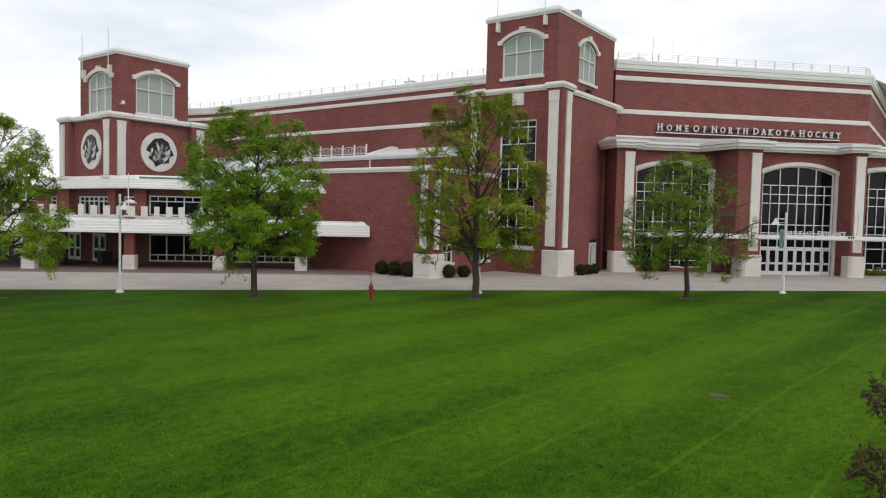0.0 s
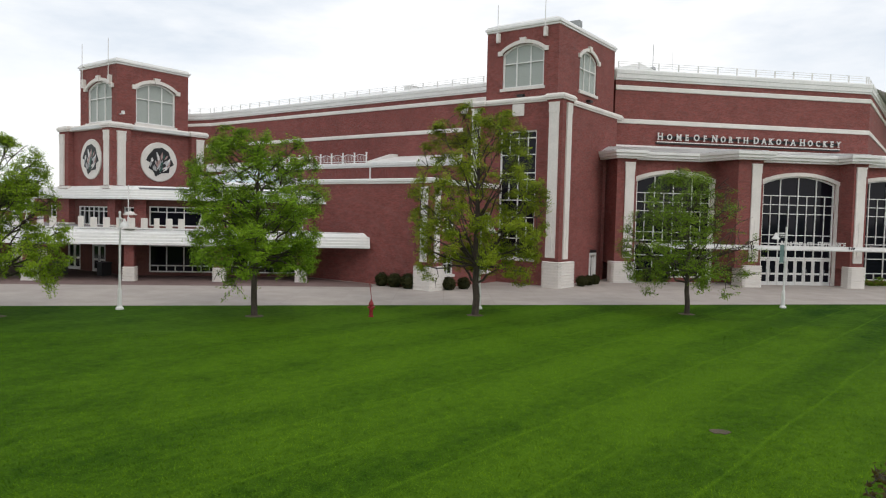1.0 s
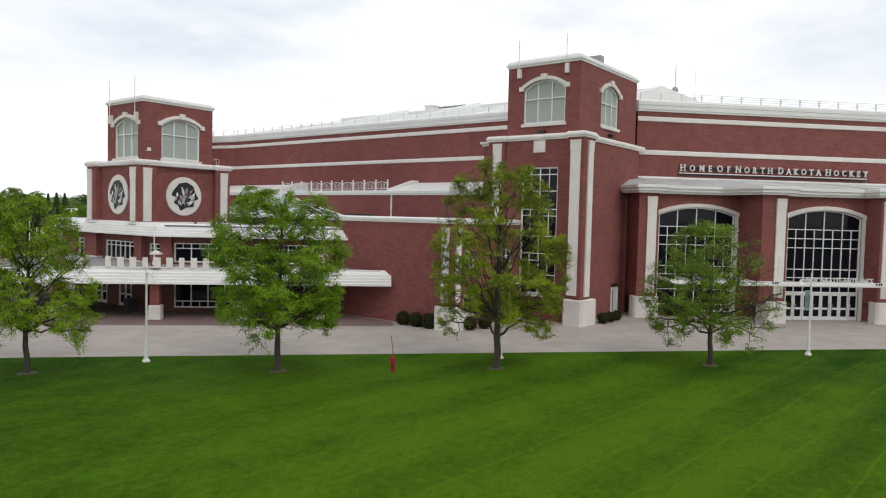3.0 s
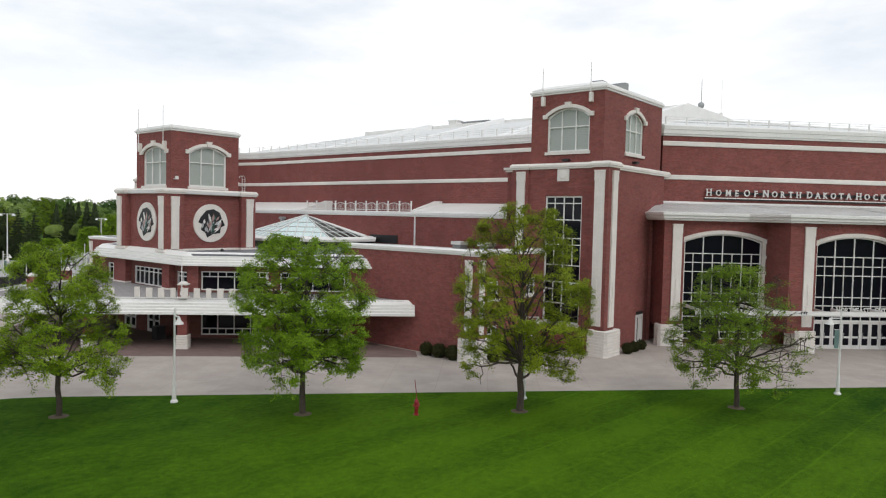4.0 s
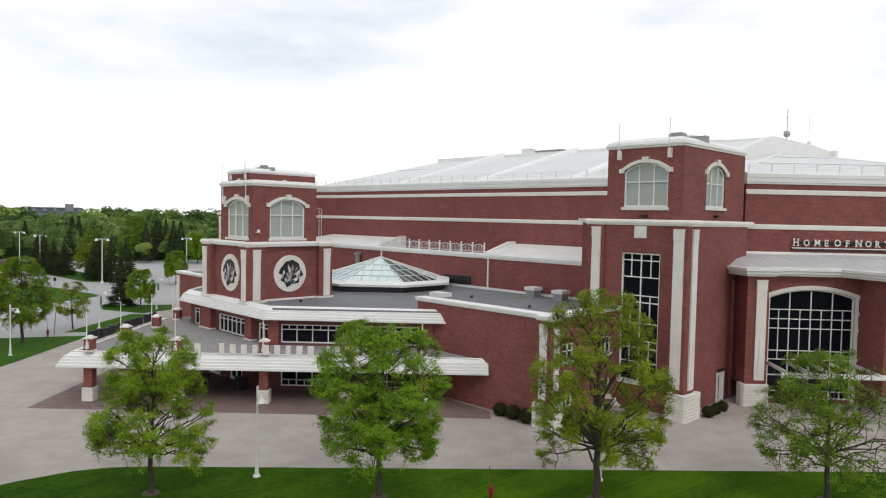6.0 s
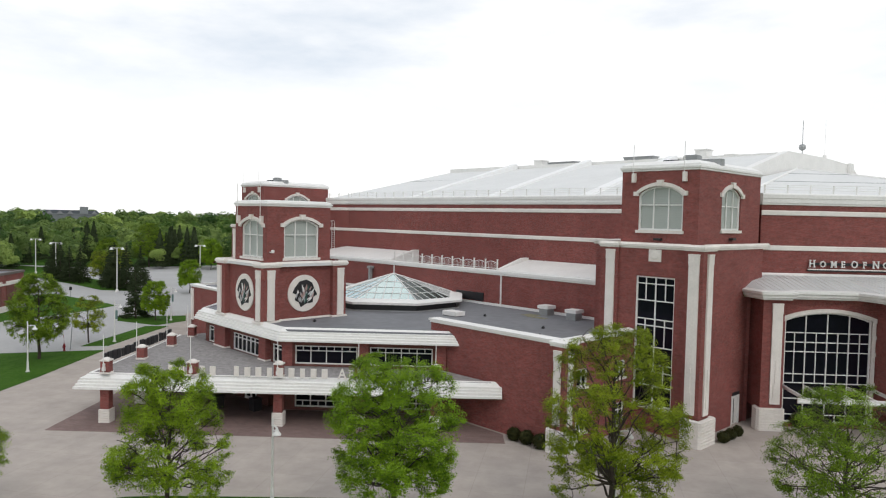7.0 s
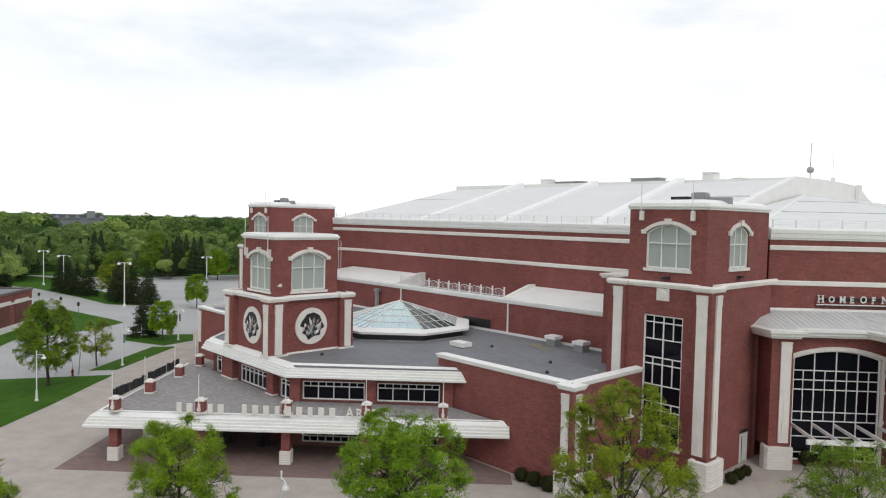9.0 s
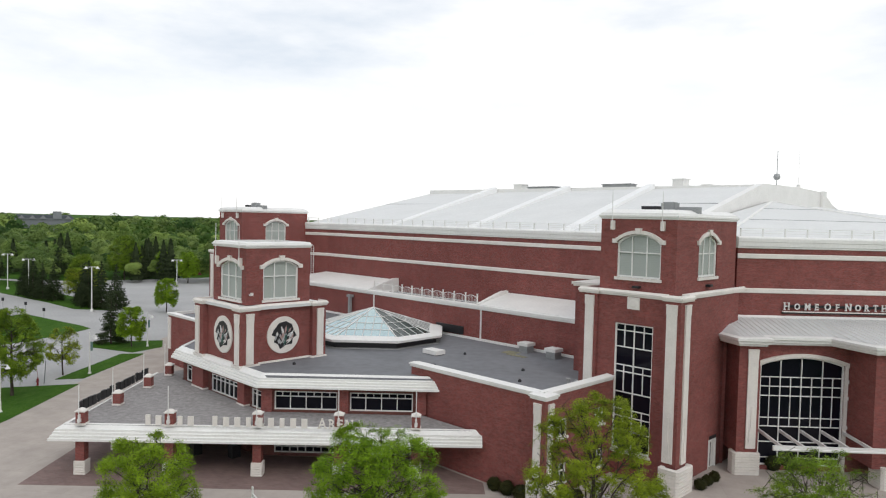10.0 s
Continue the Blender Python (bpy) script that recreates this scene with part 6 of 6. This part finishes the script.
for x, y, s, src in ((-73.4, 123.7, 1.15, m3), (-68.5, 57.0, 1.0, m1), (-74.0, 66.0, 0.9, m1), (-98.2, 131.0, 1.3, m2), (-96.0, 133.5, 1.4, m2), (-100.0, 136, 1.1, m1), (-99.0, 178.0, 1.5, m3), (-90.0, 182.0, 1.5, m3), (-108.0, 182.0, 1.5, m3), (-82.0, 186.0, 1.5, m3), (-118.0, 178.0, 1.4, m1)):
    copy_thing(src, pose(x, y, 0, 0, 0, x * 53 % 360) @ Matrix.Scale(s, 4))


def woods(name, seed, count, place, mat, size, per, hmin, hmax, label, spire=False):
    """A far belt of trees: each crown is a bunch of rounded lobes covered with clumps."""
    r = np.random.RandomState(seed)
    centres, outs, green = [], [], []
    for _ in range(count):
        x, y = place(r)
        h = r.uniform(hmin, hmax)
        w = h * (0.23 if spire else r.uniform(0.38, 0.56))
        p = unit(r.normal(0, 1, (per, 3)))
        if spire:
            z = r.uniform(0.05, 1, per)
            jag = 1.0 + 0.25 * np.sin(z * 60)
            q = np.stack([p[:, 0] * w * (1.03 - z) * jag, p[:, 1] * w * (1.03 - z) * jag, z * h], 1)
        else:
            k = 8
            lobe = unit(r.normal(0, 1, (k, 3))) * r.uniform(0.3, 0.72, (k, 1))
            which = r.randint(0, k, per)
            p[:, 2] = np.where(p[:, 2] < -0.4, -p[:, 2], p[:, 2])
            q = (lobe[which] + p * 0.46 * r.uniform(0.85, 1.05, (per, 1))) * np.array([w, w, h * 0.42]) + np.array([0, 0, h * 0.56])
        centres.append(q + np.array([x, y, 0]))
        outs.append(p)
        green.append(np.full(per, r.rand()))
    v, f = leaf_cloud(np.concatenate(centres), np.concatenate(outs), size, seed + 1, 0.16, 0.3)
    ob = quads(name, v.tolist(), f.tolist(), mat)
    ob.data.attributes.new("kind_of_green", "FLOAT", "FACE").data.foreach_set("value", np.concatenate(green))
    return tagged(ob, label, "woods", "", "stuff")


def belt(d0, d1, a0, a1):
    def place(r):
        a, d = radians(r.uniform(a0, a1)), math.sqrt(r.uniform(d0 * d0, d1 * d1))
        return -math.sin(a) * d, math.cos(a) * d
    return place


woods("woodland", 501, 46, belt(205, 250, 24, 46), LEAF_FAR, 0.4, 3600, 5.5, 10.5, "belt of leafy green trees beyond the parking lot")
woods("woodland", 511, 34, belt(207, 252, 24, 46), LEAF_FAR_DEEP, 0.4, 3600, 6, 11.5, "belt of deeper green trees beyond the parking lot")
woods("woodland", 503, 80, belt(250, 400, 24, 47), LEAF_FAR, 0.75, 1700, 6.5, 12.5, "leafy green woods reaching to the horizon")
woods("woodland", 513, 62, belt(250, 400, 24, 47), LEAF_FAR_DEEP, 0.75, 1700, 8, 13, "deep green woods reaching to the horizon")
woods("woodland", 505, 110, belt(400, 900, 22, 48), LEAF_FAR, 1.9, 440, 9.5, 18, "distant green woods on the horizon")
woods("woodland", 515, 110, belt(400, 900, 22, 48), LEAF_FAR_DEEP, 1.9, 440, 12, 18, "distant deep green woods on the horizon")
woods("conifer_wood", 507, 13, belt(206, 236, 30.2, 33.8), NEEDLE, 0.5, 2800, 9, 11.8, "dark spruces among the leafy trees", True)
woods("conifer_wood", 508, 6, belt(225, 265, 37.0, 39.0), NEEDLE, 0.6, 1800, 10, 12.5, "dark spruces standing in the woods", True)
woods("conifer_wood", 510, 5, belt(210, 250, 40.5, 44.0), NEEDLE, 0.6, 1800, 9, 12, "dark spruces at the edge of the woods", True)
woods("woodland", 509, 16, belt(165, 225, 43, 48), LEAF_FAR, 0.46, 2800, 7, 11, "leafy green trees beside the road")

# small brick pavilion and the far building
pav = thing("brick_pavilion", pose(-92.5, 88.6, 0, 0, 0, 18), "small flat-roofed brick pavilion beside the road", "building")
part("wall", boxes((-6, 8.2, -5, 6, 0.9, 5.6)), BRICK, pav, "red-brown brick wall")
part("base", boxes((-6.2, 8.4, -5.2, 6.2, 0, 0.9)), TRIM, pav, "pale stone base")
part("stone_stripe", boxes((-6.08, 8.28, -5.08, 6.08, 4.0, 4.3)), TRIM, pav, "pale stone stripe")
part("parapet", sweep(bmesh.new(), [(-6, -5), (8.2, -5), (8.2, 6), (-6, 6)], [(0.15, 5.6), (0.15, 5.95), (-0.3, 5.95), (-0.3, 5.6)], True), material("bronze_parapet", (0.12, 0.10, 0.09), 0.6), pav, "dark brown parapet")
part("roof", boxes((-5.7, 7.9, -4.7, 5.7, 5.6, 5.7)), ROOF_GREY, pav, "grey flat roof")
for y0, y1 in ((-4.2, -1.2), (0.4, 4.6)):
    part("wall_panel", boxes((8.2, 8.27, y0, y1, 1.0, 3.9)), BRICK_DARK, pav, "darker brick wall panel")
    part("panel_head", boxes((8.2, 8.32, y0 - 0.15, y1 + 0.15, 4.3, 4.6)), TRIM, pav, "pale stone panel head")


def road_sign(x, y, deg, h=1.9):
    t = thing("road_sign", pose(x, y, 0, 0, 0, deg), "small dark road sign on a thin post", "sign", "signs along the road")
    part("post", boxes((-0.04, 0.04, -0.04, 0.04, 0.0, h)), GREY, t, "thin grey post")
    part("plate", boxes((-0.22, 0.22, -0.06, -0.04, h - 0.62, h)), DARK, t, "small dark plate")


for x, y in ((-106.05, 120.7), (-97.5, 116.4), (-88.85, 110.3)):
    road_sign(x, y, 30)
stake = thing("marker_stake", pose(-55.55, 68.6, 0, 0, 5, 0), "thin grey stake leaning beside the walk", "stake")
part("rod", tube(bmesh.new(), (0, 0, 0), (0, 0, 2.6), 0.06, 0.05, 6), GREY, stake, "thin grey rod")


def trash_bin(x, y, deg):
    t = thing("trash_bin", pose(x, y, 0.01, 0, 0, deg), "dark square trash bin under the entrance canopy", "trash bin", "bins by the doors")
    part("body", boxes((-0.36, 0.36, -0.36, 0.36, 0.0, 0.9)), DARK, t, "dark square body")
    part("lid", boxes((-0.4, 0.4, -0.4, 0.4, 0.9, 1.0)), DARK, t, "dark flat lid")


trash_bin(-28.25, 51.2, -36)
trash_bin(-25.05, 51.25, -36)

fb = thing("far_building", pose(-358, 450, 0, 0, 0, 38), "long grey building on the horizon behind the woods", "building")
part("wall", boxes((-19, 17, -8, 8, 0, 13.4)), material("far_grey", (0.20, 0.21, 0.23), 0.9), fb, "grey wall")
bm = bmesh.new(); upright(bm, [(-19.5, 13.4), (17.5, 13.4), (15, 15.8), (-18, 15.8)], -8, 8)
part("roof", bm, material("far_roof", (0.10, 0.11, 0.13), 0.9), fb, "dark grey roof")
for k, x in enumerate((-15.0, -8.5, -2.0, 13.5)):
    bm = bmesh.new(); upright(bm, [(x - 2.2, 13.0), (x + 2.2, 13.0), (x, 15.6)], -9.2, -7)
    part("gable", bm, material("far_gable", (0.26, 0.26, 0.28), 0.9), fb, "pale grey gable")
part("roof_tower", boxes((4, 9.5, -9, 4, 13.0, 18.4)), material("far_tower", (0.24, 0.25, 0.27), 0.9), fb, "square grey roof tower")
sh = thing("far_shed", pose(-112.5, 204.5, 0, 0, 0, 30), "small brown house at the edge of the woods", "building")
part("wall", boxes((-3, 3, -2.5, 2.5, 0, 3)), BRICK, sh, "brown wall")
bm = bmesh.new(); upright(bm, [(-3.4, 3), (3.4, 3), (0, 5)], -2.8, 2.8)
part("roof", bm, ROOF_GREY, sh, "grey roof")



# standing blades on the near lawn
def turf(seed, count):
    r = np.random.RandomState(seed)
    y = 6.0 + 30.0 * r.uniform(0, 1, count) ** 1.6
    x = r.uniform(-0.72, 0.72, count) * (y + 1.5)
    keep = y < 30.5 + 0.2 * x
    x, y = x[keep], y[keep]
    count = len(x)
    az, h, w = r.uniform(0, 6.283, count), r.uniform(0.025, 0.06, count), r.uniform(0.006, 0.013, count)
    lean = r.normal(0, 0.055, (count, 2))
    base = np.stack([x, y, np.full(count, 0.028)], 1)
    side = np.stack([np.cos(az) * w, np.sin(az) * w, np.zeros(count)], 1)
    tip = base + np.stack([lean[:, 0], lean[:, 1], h], 1)
    v = np.stack([base - side, base + side, tip], 1).reshape(-1, 3)
    ob = quads("grass_blades", v.tolist(), np.arange(count * 3).reshape(-1, 3).tolist(), BLADE)
    return tagged(ob, "short green grass blades of the mown lawn", "grass", "", "stuff")


turf(901, 210000)
